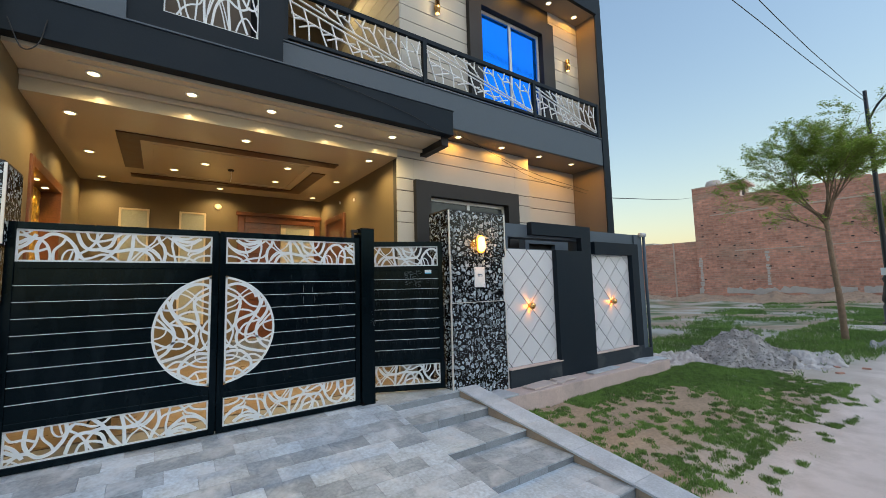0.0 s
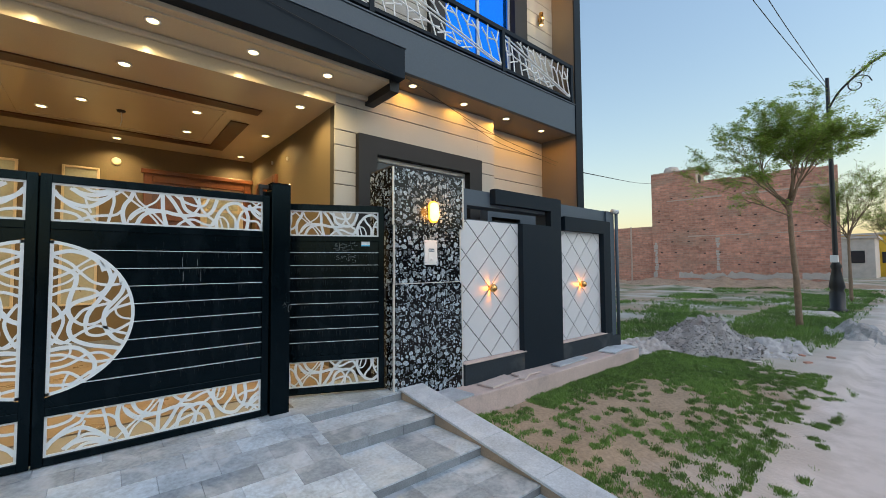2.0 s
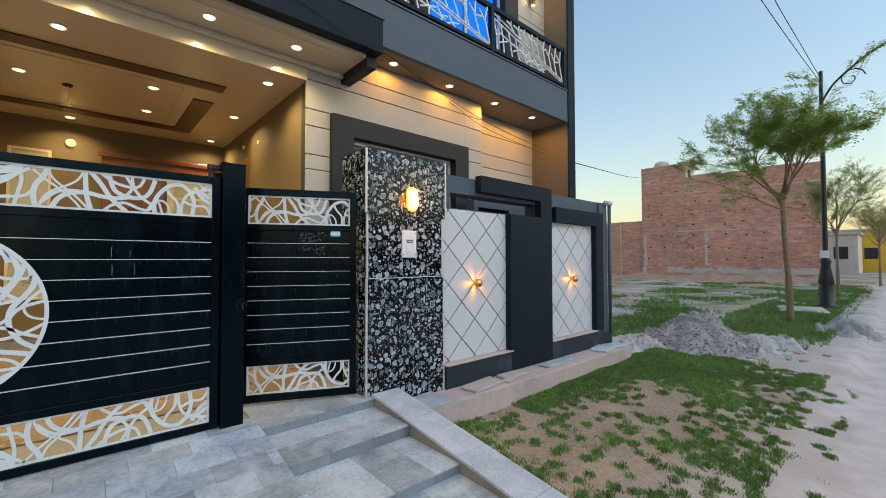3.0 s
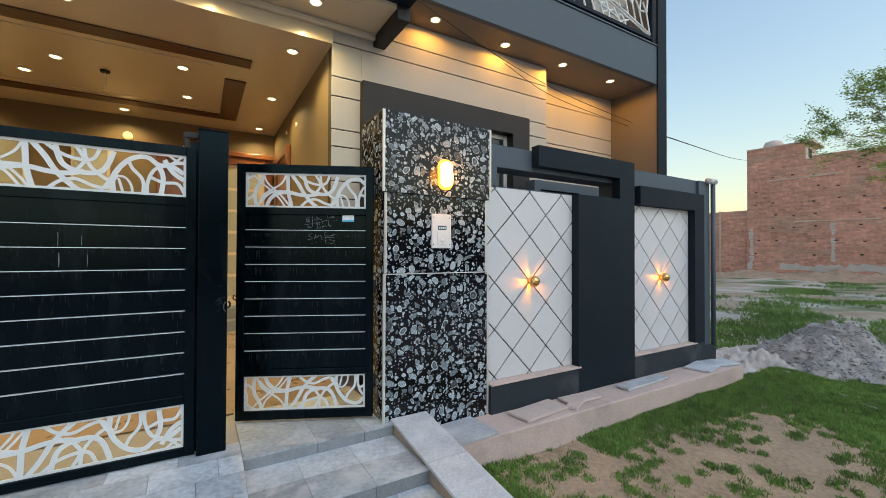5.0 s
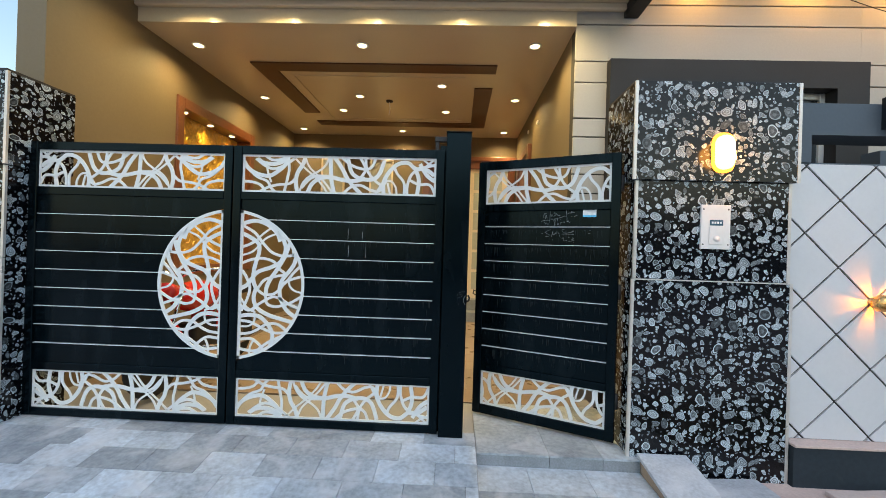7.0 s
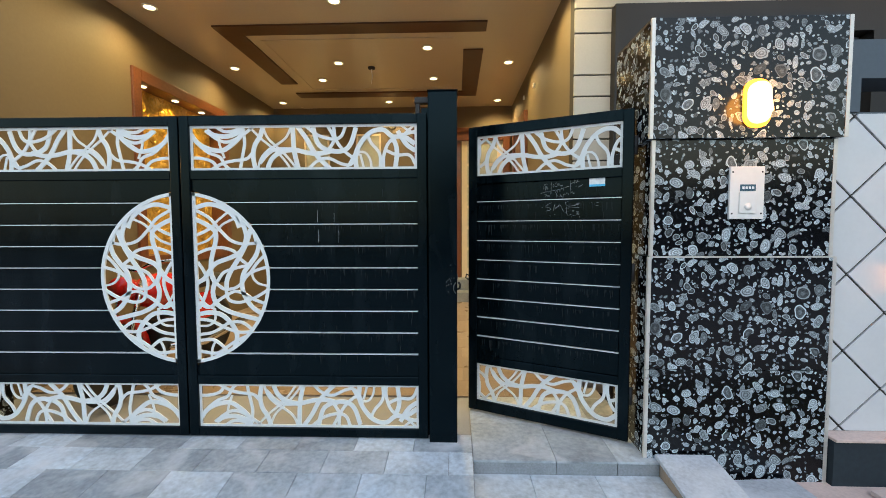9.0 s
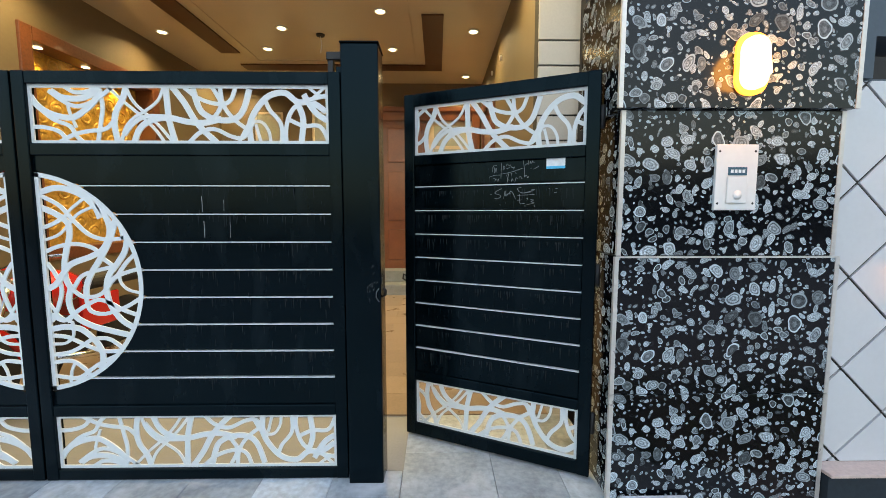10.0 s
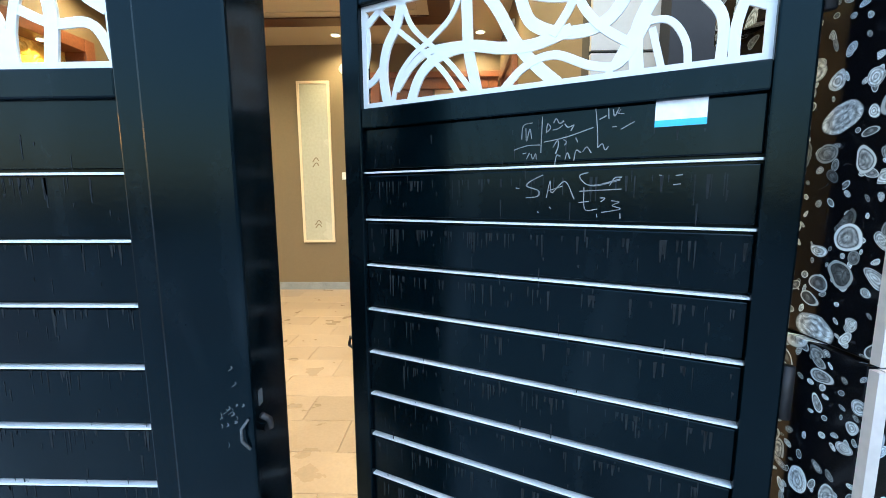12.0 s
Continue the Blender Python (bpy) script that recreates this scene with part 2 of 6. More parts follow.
SOIL = M("loose_brown_soil", (0.36, 0.25, 0.17), 0.95, 0, 0.35, 1.2, 12, 0.9)
DUST = M("pale_cement_dust", (0.48, 0.455, 0.44), 0.95, 0, 0.25, 3, 40, 0.6, stain=(0.24, 0.22, 0.20), amount=0.8, stain_scale=2.5)
WHITEWASH = M("pale_plaster", (0.55, 0.48, 0.43), 0.9, 0, 0.2, 2, 30, 0.2)
SHADE = M("dark_reflected_block", (0.12, 0.115, 0.11), 0.9)
CONCBAND = M("weathered_band", (0.55, 0.41, 0.33), 0.9, 0, 0.25, 1.5, 20)
YELLOW = M("yellow_paint", (0.75, 0.45, 0.03), 0.6)


def brickwork():
    m = M("raw_red_brickwork", (0.60, 0.295, 0.21), 0.9, 0, 0.32, 0.45, 5, 0.0, stain=(0.48, 0.31, 0.225), amount=0.7, stain_scale=0.35, stretch=(1, 1, 2.5))
    t = m.node_tree
    n, l = t.nodes, t.links
    p = n["Principled BSDF"]
    b = n.new("ShaderNodeTexBrick")
    b.inputs["Scale"].default_value = 1.0
    b.inputs["Brick Width"].default_value, b.inputs["Row Height"].default_value, b.inputs["Mortar Size"].default_value = 0.46, 0.16, 0.02
    b.inputs["Color1"].default_value, b.inputs["Color2"].default_value, b.inputs["Mortar"].default_value = (0.74, 0.70, 0.68, 1), (1.12, 1.10, 1.08, 1), (0.85, 1.0, 1.1, 1)
    co = n.new("ShaderNodeTexCoord")
    sep, com = n.new("ShaderNodeSeparateXYZ"), n.new("ShaderNodeCombineXYZ")
    l.new(co.outputs["Object"], sep.inputs[0])
    l.new(sep.outputs[0], com.inputs[0])
    l.new(sep.outputs[2], com.inputs[1])
    l.new(com.outputs[0], b.inputs["Vector"])
    old = p.inputs["Base Color"].links[0].from_socket
    mul = n.new("ShaderNodeVectorMath")
    mul.operation = "MULTIPLY"
    l.new(old, mul.inputs[0])
    l.new(b.outputs["Color"], mul.inputs[1])
    l.new(mul.outputs[0], p.inputs["Base Color"])
    return m


BRICK = brickwork()


def earth():
    """Dusty ground: pale road, brown soil, green growth and whitish salt, each with its own ragged outline."""
    m = M("earth_and_dust", (0.33, 0.24, 0.16), 0.95, 0, 0.36, 2.2, 28, 0.7)
    t = m.node_tree
    n, l = t.nodes, t.links
    p = n["Principled BSDF"]
    g = n.new("ShaderNodeNewGeometry")
    sep = n.new("ShaderNodeSeparateXYZ")
    l.new(g.outputs["Position"], sep.inputs[0])
    nz = n.new("ShaderNodeTexNoise")
    nz.inputs["Scale"].default_value, nz.inputs["Detail"].default_value = 0.8, 6
    l.new(g.outputs["Position"], nz.inputs["Vector"])

    def mix(colour, fac, target):
        mx = n.new("ShaderNodeMix")
        mx.data_type = "RGBA"
        l.new(fac, mx.inputs["Factor"])
        l.new(colour, mx.inputs["A"])
        mx.inputs["B"].default_value = (*target, 1)
        return mx.outputs["Result"]

    def rng(value, a, b):
        r = n.new("ShaderNodeMapRange")
        r.inputs["From Min"].default_value, r.inputs["From Max"].default_value = a, b
        l.new(value, r.inputs["Value"])
        return r.outputs[0]

    def calc(op, a, b):
        k = n.new("ShaderNodeMath")
        k.operation = op
        for i, v in enumerate((a, b)):
            if isinstance(v, (int, float)):
                k.inputs[i].default_value = v
            else:
                l.new(v, k.inputs[i])
        return k.outputs[0]

    colour = p.inputs["Base Color"].links[0].from_socket
    big = n.new("ShaderNodeTexNoise")
    big.inputs["Scale"].default_value, big.inputs["Detail"].default_value = 0.35, 7
    l.new(g.outputs["Position"], big.inputs["Vector"])
    far = rng(sep.outputs[0], 7.5, 9.0)
    pale = calc("MULTIPLY", rng(big.outputs["Fac"], 0.40, 0.62), far)
    colour = mix(colour, pale, (0.47, 0.43, 0.37))
    gr = n.new("ShaderNodeTexNoise")
    gr.inputs["Scale"].default_value, gr.inputs["Detail"].default_value = 0.55, 8
    l.new(g.outputs["Position"], gr.inputs["Vector"])
    green = calc("MULTIPLY", calc("MULTIPLY", rng(gr.outputs["Fac"], 0.47, 0.66), rng(sep.outputs[0], 9.5, 12)), rng(sep.outputs[1], 1.6, 2.6))
    colour = mix(colour, green, (0.085, 0.125, 0.035))
    edge = calc("ADD", sep.outputs[1], calc("MULTIPLY", calc("SUBTRACT", nz.outputs["Fac"], 0.5), -1.5))
    road = rng(edge, 2.15, 1.40)
    dirt = n.new("ShaderNodeTexNoise")
    dirt.inputs["Scale"].default_value, dirt.inputs["Detail"].default_value, dirt.inputs["Roughness"].default_value = 2.4, 9, 0.6
    l.new(g.outputs["Position"], dirt.inputs["Vector"])
    colour = mix(colour, road, (0.64, 0.555, 0.51))
    colour = mix(colour, calc("MULTIPLY", road, rng(dirt.outputs["Fac"], 0.46, 0.72)), (0.54, 0.465, 0.42))
    verge = calc("MULTIPLY", rng(edge, 2.5, 1.7), rng(edge, 0.9, 1.6))
    colour = mix(colour, calc("MULTIPLY", verge, rng(dirt.outputs["Fac"], 0.42, 0.66)), (0.47, 0.40, 0.35))
    l.new(colour, p.inputs["Base Color"])
    return m


EARTH = earth()


# ---- builders ----
def box(bm, x0, x1, y0, y1, z0, z1, bevel=0.0):
    r = bmesh.ops.create_cube(bm, size=1.0)
    v = r["verts"]
    bmesh.ops.scale(bm, vec=(abs(x1 - x0), abs(y1 - y0), abs(z1 - z0)), verts=v)
    bmesh.ops.translate(bm, vec=((x0 + x1) / 2, (y0 + y1) / 2, (z0 + z1) / 2), verts=v)
    if bevel:
        edges = list({e for q in v for e in q.link_edges})
        bmesh.ops.bevel(bm, geom=edges, offset=bevel, segments=2, affect="EDGES", profile=0.5)
    return bm


def prism(bm, pts, y0, y1):
    """A polygon of (x, z) corners, given depth from y0 to y1."""
    a = [bm.verts.new((x, y0, z)) for x, z in pts]
    b = [bm.verts.new((x, y1, z)) for x, z in pts]
    bm.faces.new(a)
    bm.faces.new(b[::-1])
    for i in range(len(pts)):
        j = (i + 1) % len(pts)
        bm.faces.new((a[i], b[i], b[j], a[j]))
    return bm


def tube(bm, pts, radii, sides=8):
    """A tapered tube through points."""
    pts = [Vector(q) for q in pts]
    if isinstance(radii, (int, float)):
        radii = [radii] * len(pts)
    rings = []
    for i, q in enumerate(pts):
        d = (pts[min(i + 1, len(pts) - 1)] - pts[max(i - 1, 0)]).normalized()
        u = d.orthogonal().normalized() if not rings else (lastu - d * lastu.dot(d)).normalized()
        lastu = u
        w = d.cross(u)
        rings.append([bm.verts.new(q + (u * math.cos(k * 2 * math.pi / sides) + w * math.sin(k * 2 * math.pi / sides)) * radii[i]) for k in range(sides)])
    for a, b in zip(rings, rings[1:]):
        for k in range(sides):
            bm.faces.new((a[k], a[(k + 1) % sides], b[(k + 1) % sides], b[k]))
    bm.faces.new(rings[0][::-1])
    bm.faces.new(rings[-1])
    return bm


def lathe(bm, profile, centre, axis="z", sides=24):
    """A turned body: profile of (radius, height)."""
    rings = []
    for r, h in profile:
        ring = []
        for k in range(sides):
            a = 2 * math.pi * k / sides
            c, s = r * math.cos(a), r * math.sin(a)
            off = {"z": (c, s, h), "y": (c, h, s), "x": (h, c, s)}[axis]
            ring.append(bm.verts.new(Vector(centre) + Vector(off)))
        rings.append(ring)
    for a, b in zip(rings, rings[1:]):
        for k in range(sides):
            bm.faces.new((a[k], a[(k + 1) % sides], b[(k + 1) % sides], b[k]))
    bm.faces.new(rings[0][::-1])
    bm.faces.new(rings[-1])
    return bm


def spline(pts, steps=9):
    out = []
    p = [Vector(q) for q in pts]
    p = [p[0] * 2 - p[1]] + p + [p[-1] * 2 - p[-2]]
    for i in range(1, len(p) - 2):
        for k in range(steps):
            t = k / steps
            a, b, c, d = p[i - 1], p[i], p[i + 1], p[i + 2]
            out.append(0.5 * ((2 * b) + (c - a) * t + (2 * a - 5 * b + 4 * c - d) * t * t + (3 * b - a - 3 * c + d) * t * t * t))
    out.append(p[-2])
    return out


def ribbon(bm, pts, width, y0, y1, inside):
    """A flat cut strip along a curve of (x, z) points; only what lies inside is kept."""
    s = spline([(x, z) for x, z in pts])
    runs, run = [], []
    for i, q in enumerate(s):
        if inside(q.x, q.y):
            d = s[min(i + 1, len(s) - 1)] - s[max(i - 1, 0)]
            nrm = Vector((-d.y, d.x)).normalized() * width * 0.5
            run.append((q + nrm, q - nrm))
        else:
            runs.append(run)
            run = []
    runs.append(run)
    for run in runs:
        if len(run) < 2:
            continue
        v = [[bm.verts.new((q.x, y, q.y)) for q, y in ((l, y0), (r, y0), (r, y1), (l, y1))] for l, r in run]
        for a, b in zip(v, v[1:]):
            for k in range(4):
                bm.faces.new((a[k], a[(k + 1) % 4], b[(k + 1) % 4], b[k]))
        bm.faces.new(v[0])
        bm.faces.new(v[-1][::-1])


def part(name, bm, material, parent=None, label="", smooth=False):
    bmesh.ops.recalc_face_normals(bm, faces=bm.faces)
    me = bpy.data.meshes.new(name)
    bm.to_mesh(me)
    bm.free()
    me.materials.append(material)
    if smooth:
        me.shade_smooth()
    ob = new(name, me)
    ob.parent = parent
    if label:
        ob["label"] = label
    return ob


def boxpart(name, dims, material, parent=None, bevel=0.0, label=""):
    return part(name, box(bmesh.new(), *dims, bevel), material, parent, label)


def thing(name, label, category, group="", kind=""):
    return tagged(new(name), label, category, group, kind)


def piece(name, mesh, parent, m):
    ob = new(name, mesh)
    ob.parent = parent
    ob.matrix_basis = m
    return ob


def mesh_of(name, bm, material):
    bmesh.ops.recalc_face_normals(bm, faces=bm.faces)
    me = bpy.data.meshes.new(name)
    bm.to_mesh(me)
    bm.free()
    me.materials.append(material)
    return me


def structure(name, dims, material, label, category, bevel=0.0):
    return tagged(boxpart(name, dims, material, None, bevel), label, category, "", "structure")


# ---- ground: one sheet to the horizon ----
def ground_height(x, y):
    base = -0.42
    if y > 1.5:
        base = -0.42 + 0.2 * min(1, (y - 1.5) / 2.3)
    if x > 7.6:
        k = min(1, (x - 7.6) / 2)
        base += k * (-0.32 - base) if y > 1.5 else 0
    if y > 4.2 and x < 7.6:
        base = -0.3
    if y > 0.9 and 2.0 < x < 12:
        base += 0.035 * noise.noise((x * 1.3, y * 1.3, 0.3)) + 0.018 * noise.noise((x * 5, y * 5, 2.0))
    elif x > 12 and y > 2:
        base += 0.10 * noise.noise((x * 0.4, y * 0.4, 1.0))
    # bank of loose soil before the far brick wall
    d = (x - 36.9) * 0.995 + (y - 15.8) * 0.1
    if -7 < d < 3 and 2 < y < 60:
        base += max(0, 1 - abs(d + 1.5) / 5) * (0.25 + 0.3 * noise.noise((x * 0.5, y * 0.5, 5.0)))
    return base


def axis_values(low, a, b, step, high):
    inner = list(np.arange(a, b, step))
    out, s, v = [], step, b
    while v < high:
        out.append(v)
        s *= 1.25
        v += s
    pre, s, v = [], step, a
    while v > low:
        s *= 1.25
        v -= s
        pre.append(v)
    return pre[::-1] + inner + out + [high]


gx, gy = axis_values(-900, 2.4, 16, 0.16, 900), axis_values(-900, 0.6, 8.5, 0.14, 900)
gv = [(x, y, ground_height(x, y)) for y in gy for x in gx]
W = len(gx)
gf = [(j * W + i, j * W + i + 1, (j + 1) * W + i + 1, (j + 1) * W + i) for j in range(len(gy) - 1) for i in range(W - 1)]
gm = bpy.data.meshes.new("ground")
gm.from_pydata(gv, [], gf)
gm.materials.append(EARTH)
gm.shade_smooth()
ground = tagged(new("ground", gm), "dusty bare ground with pale road, soil and thin grass", "ground", "", "structure")

# ---- entrance ramp, steps and kerb ----
RAMP = [(4.45, 0.125), (4.18, 0.120), (3.67, 0.040), (3.09, -0.052), (2.52, -0.122), (1.945, -0.185), (0.9, -0.315), (0.1, -0.41), (-0.3, -0.46)]


def ramp_z(y):
    for (y1, z1), (y0, z0) in zip(RAMP, RAMP[1:]):
        if y >= y0:
            return z0 + (z1 - z0) * (y - y0) / (y1 - y0)
    return RAMP[-1][1]


bm = bmesh.new()
prof = [(y, z - 0.012) for y, z in RAMP] + [(-0.3, -0.9), (4.45, -0.9)]
a = [bm.verts.new((-2.1, y, z)) for y, z in prof]
b = [bm.verts.new((1.86, y, z)) for y, z in prof]
bm.faces.new(a)
bm.faces.new(b[::-1])
for i in range(len(prof)):
    j = (i + 1) % len(prof)
    bm.faces.new((a[i], b[i], b[j], a[j]))
ramp = tagged(part("driveway_ramp", bm, GROUT), "sloping driveway ramp paved with grey slate tiles", "ramp", "", "structure")

NOSES = [(4.20, 0.118), (3.67, 0.040), (3.09, -0.052), (2.52, -0.122), (1.945, -0.185)]
steps = thing("entrance_steps", "shallow grey tiled steps beside the ramp", "steps", "", "structure")
bm = bmesh.new()
for i, (y, z) in enumerate(NOSES):
    back = 5.2 if i == 0 else NOSES[i - 1][0]
    box(bm, 1.86, 2.84, y + 0.012, back + 0.012, -0.8, z - 0.012)
box(bm, 1.86, 2.84, 0.6, 1.957, -0.8, -0.30)
part("core", bm, GROUT, steps)

# kerb that falls with the steps
KERB = [(4.22, 0.150), (3.67, 0.075), (3.09, -0.005), (2.52, -0.085), (1.95, -0.16), (1.2, -0.27), (0.55, -0.37)]
kerb = thing("sloping_kerb", "low sloping kerb topped with pale grey tiles", "kerb", "", "structure")
bm = bmesh.new()
prof = [(y, z - 0.02) for y, z in KERB] + [(0.55, -0.8), (4.22, -0.8)]
a = [bm.verts.new((2.84, y, z)) for y, z in prof]
b = [bm.verts.new((3.10, y, z)) for y, z in prof]
bm.faces.new(a)
bm.faces.new(b[::-1])
for i in range(len(prof)):
    j = (i + 1) % len(prof)
    bm.faces.new((a[i], b[i], b[j], a[j]))
part("core", bm, CONC, kerb, "bare tan concrete side")

# ledge before the boundary wall, with loose offcuts of tile
bm = bmesh.new()
box(bm, 3.14, 7.36, 3.87, 4.24, -0.6, 0.0, 0.012)
for v in bm.verts:
    v.co += Vector((0, 0.025 * noise.noise(v.co * 3), 0.01 * noise.noise(v.co * 4)))
ledge = tagged(part("wall_ledge", bm, LEDGE), "rough pinkish screed ledge along the boundary wall", "ledge", "", "structure")


def slab_piece(x, y, w, d, turn, z=0.003, mat=None, tilt=0.0):
    bm = box(bmesh.new(), -w / 2, w / 2, -d / 2, d / 2, 0, 0.022, 0.003)
    ob = tagged(part("tile_offcut", bm, mat or CURBT), "loose pale tile offcut lying on the ledge", "tile offcut", "loose tile offcuts")
    ob.matrix_basis = pose(x, y, z, tilt, 0, turn)


slab_piece(3.36, 4.04, 0.36, 0.34, 4, 0.006)
slab_piece(4.12, 4.05, 0.52, 0.22, 6, 0.006, OFFCUT)
slab_piece(4.50, 3.99, 0.24, 0.10, 24, 0.006, OFFCUT)
slab_piece(4.66, 4.07, 0.40, 0.16, -3, 0.008, OFFCUT)
slab_piece(5.62, 4.06, 0.75, 0.14, 2, 0.006)
slab_piece(6.78, 4.05, 0.42, 0.26, 10, 0.006)
slab_piece(7.14, 4.03, 0.36, 0.24, -16, 0.008)

# ---- boundary wall with two tiled recesses ----
wallb = thing("boundary_wall", "dark slate painted boundary wall with tiled recesses and slot opening", "wall", "", "structure")
YT, YF = 4.295, 4.205
bm = bmesh.new()
box(bm, 3.72, 7.40, 4.31, 4.52, -0.5, 1.945)
part("wall_core", bm, GREY, wallb)
bm = bmesh.new()
box(bm, 3.72, 3.862, 4.30, 4.52, 1.945, 2.31)
box(bm, 3.862, 5.50, 4.30, 4.52, 2.115, 2.31)
part("top_beam", bm, GREY, wallb, "grey painted beam over the slot")
bm = bmesh.new()
box(bm, 5.50, 7.14, 4.30, 4.52, 1.945, 2.305)
box(bm, 7.14, 7.40, 4.27, 4.52, -0.02, 2.305)
part("end_wall", bm, GREY, wallb)
bm = bmesh.new()
prism(bm, [(4.80, 0.0), (5.69, 0.0), (5.69, 2.345), (4.27, 2.345), (4.27, 2.155), (5.44, 2.155), (5.44, 1.935), (4.80, 1.935)], YF, 4.30)
part("pier", bm, NAVY, wallb, "dark slate pier with projecting beam")
bm = bmesh.new()
prism(bm, [(6.92, 0.24), (7.14, 0.24), (7.14, 2.11), (5.80, 2.11), (5.80, 1.90), (6.92, 1.90)], YF, 4.30)
part("hood", bm, NAVY, wallb, "dark slate hood and jamb round the recess")
bm = bmesh.new()
box(bm, 3.73, 4.80, YF, 4.30, -0.05, 0.235)
box(bm, 5.69, 7.14, YF, 4.30, -0.05, 0.235)
box(bm, 7.14, 7.46, YF + 0.02, 4.27, -0.05, 0.17)
part("plinth", bm, PLINTH, wallb, "dusty slate plinth")
for x0, x1 in ((3.73, 4.83), (5.69, 6.95)):
    boxpart("sill", (x0, x1, YF - 0.012, 4.30, 0.236, 0.252), LEDGE, wallb, 0.004, "pinkish bare sill")


inner = thing("inner_wall", "grey painted inner wall with opening drawn as a dark panel behind the boundary wall", "wall", "", "structure")
bm = bmesh.new()
box(bm, 5.17, 5.27, 5.20, 5.36, -0.3, 2.27)
box(bm, 5.27, 5.98, 5.20, 5.36, 2.16, 2.27)
box(bm, 5.98, 6.45, 5.20, 5.36, -0.3, 2.27)
part("frame", bm, GREY, inner)
# solid panel; the darkness inside the opening is put into its colour
boxpart("recess", (5.27, 5.98, 5.30, 5.36, -0.3, 2.16), CHAR, inner, 0, "opening drawn as a dark panel")


def clip_poly(poly, x0, x1, z0, z1):
    for axis, lim, sign in ((0, x0, 1), (0, x1, -1), (1, z0, 1), (1, z1, -1)):
        out = []
        for i, p in enumerate(poly):
            q = poly[(i + 1) % len(poly)]
            dp, dq = (p[axis] - lim) * sign, (q[axis] - lim) * sign
            if dp >= 0:
                out.append(p)
            if dp * dq < 0:
                t = dp / (dp - dq)
                out.append((p[0] + (q[0] - p[0]) * t, p[1] + (q[1] - p[1]) * t))
        poly = out
        if len(poly) < 3:
            return []
    return poly


def diamonds(x0, x1, z0, z1, w, h, cx, cz):
    boxpart("tile_bed", (x0, x1, YT + 0.006, 4.312, z0, z1), GROOVE, wallb)
    for i in range(-8, 9):
        for j in range(-8, 9):
            if (i + j) % 2:
                continue
            x, z = cx + i * w / 2, cz + j * h / 2
            a, b = w / 2 - 0.0085, h / 2 - 0.0085
            poly = clip_poly([(x - a, z), (x, z - b), (x + a, z), (x, z + b)], x0, x1, z0, z1)
            if poly:
                bm = prism(bmesh.new(), poly, YT - 0.004, YT + 0.006)
                part("tile", bm, WTILE, wallb)


diamonds(3.73, 4.80, 0.255, 1.932, 0.41, 0.41, 4.445, 1.10)
diamonds(5.69, 6.92, 0.255, 1.898, 0.41, 0.41, 6.515, 1.08)


def pipe_end():
    bm = bmesh.new()
    tube(bm, [(7.30, 4.24, 2.31), (7.48, 4.24, 2.31)], 0.038, 14)
    ob = thing("drain_pipe", "grey plastic pipe with pale end at the boundary wall", "pipe")
    part("outlet", bm, PVC, ob, "pale pipe end", True)
    part("downpipe", tube(bmesh.new(), [(7.43, 4.24, 2.30), (7.43, 4.24, 0.17)], 0.028, 12), GREY, ob, "grey painted downpipe", True)


pipe_end()


def wall_lamp(x, z):
    """A small brass ball lamp with openings that throws rays of light on the tiles."""
    ob = thing("star_wall_lamp", "small brass ball wall lamp throwing amber rays", "wall lamp", "lamps on the boundary wall")
    y = YT - 0.004
    bm = lathe(bmesh.new(), [(0.0, 0), (0.03, 0.0), (0.03, -0.006), (0.009, -0.010), (0.009, -0.022)], (x, y, z), "y")
    part("base", bm, GOLD, ob, "", True)
    c = Vector((x, y - 0.058, z))
    lat = [math.radians(q) for q in (0, 22, 40, 56, 70, 80, 110, 140, 180)]
    grid = [[c + Vector((math.sin(q) * math.cos(k * math.pi / 15), math.cos(q), math.sin(q) * math.sin(k * math.pi / 15))) * 0.052 for k in range(30)] for q in lat]
    bm = bmesh.new()
    for i in range(len(lat) - 1):
        for k in range(30):
            if 1 <= i <= 4 and (k - 3) % 6 in (0, 1, 5):
                continue
            quad = [bm.verts.new(p) for p in (grid[i][k], grid[i][(k + 1) % 30], grid[i + 1][(k + 1) % 30], grid[i + 1][k])]
            bm.faces.new(quad)
    bmesh.ops.remove_doubles(bm, verts=bm.verts, dist=1e-5)
    part("ball", bm, GOLD, ob, "pierced brass ball", True)
    bm = bmesh.new()
    bmesh.ops.create_icosphere(bm, subdivisions=2, radius=0.010, matrix=Matrix.Translation(c - Vector((0, 0.016, 0))))
    part("bulb", bm, AMBER, ob, "glowing amber bulb", True)
    ray = lamp_data("star_lamp_light", "POINT", 2.6, 0.006, color=(1.0, 0.265, 0.0))
    r = new("star_lamp_light", ray)
    r.parent = ob
    r.location = c


wall_lamp(4.24, 1.10)
wall_lamp(6.31, 1.08)


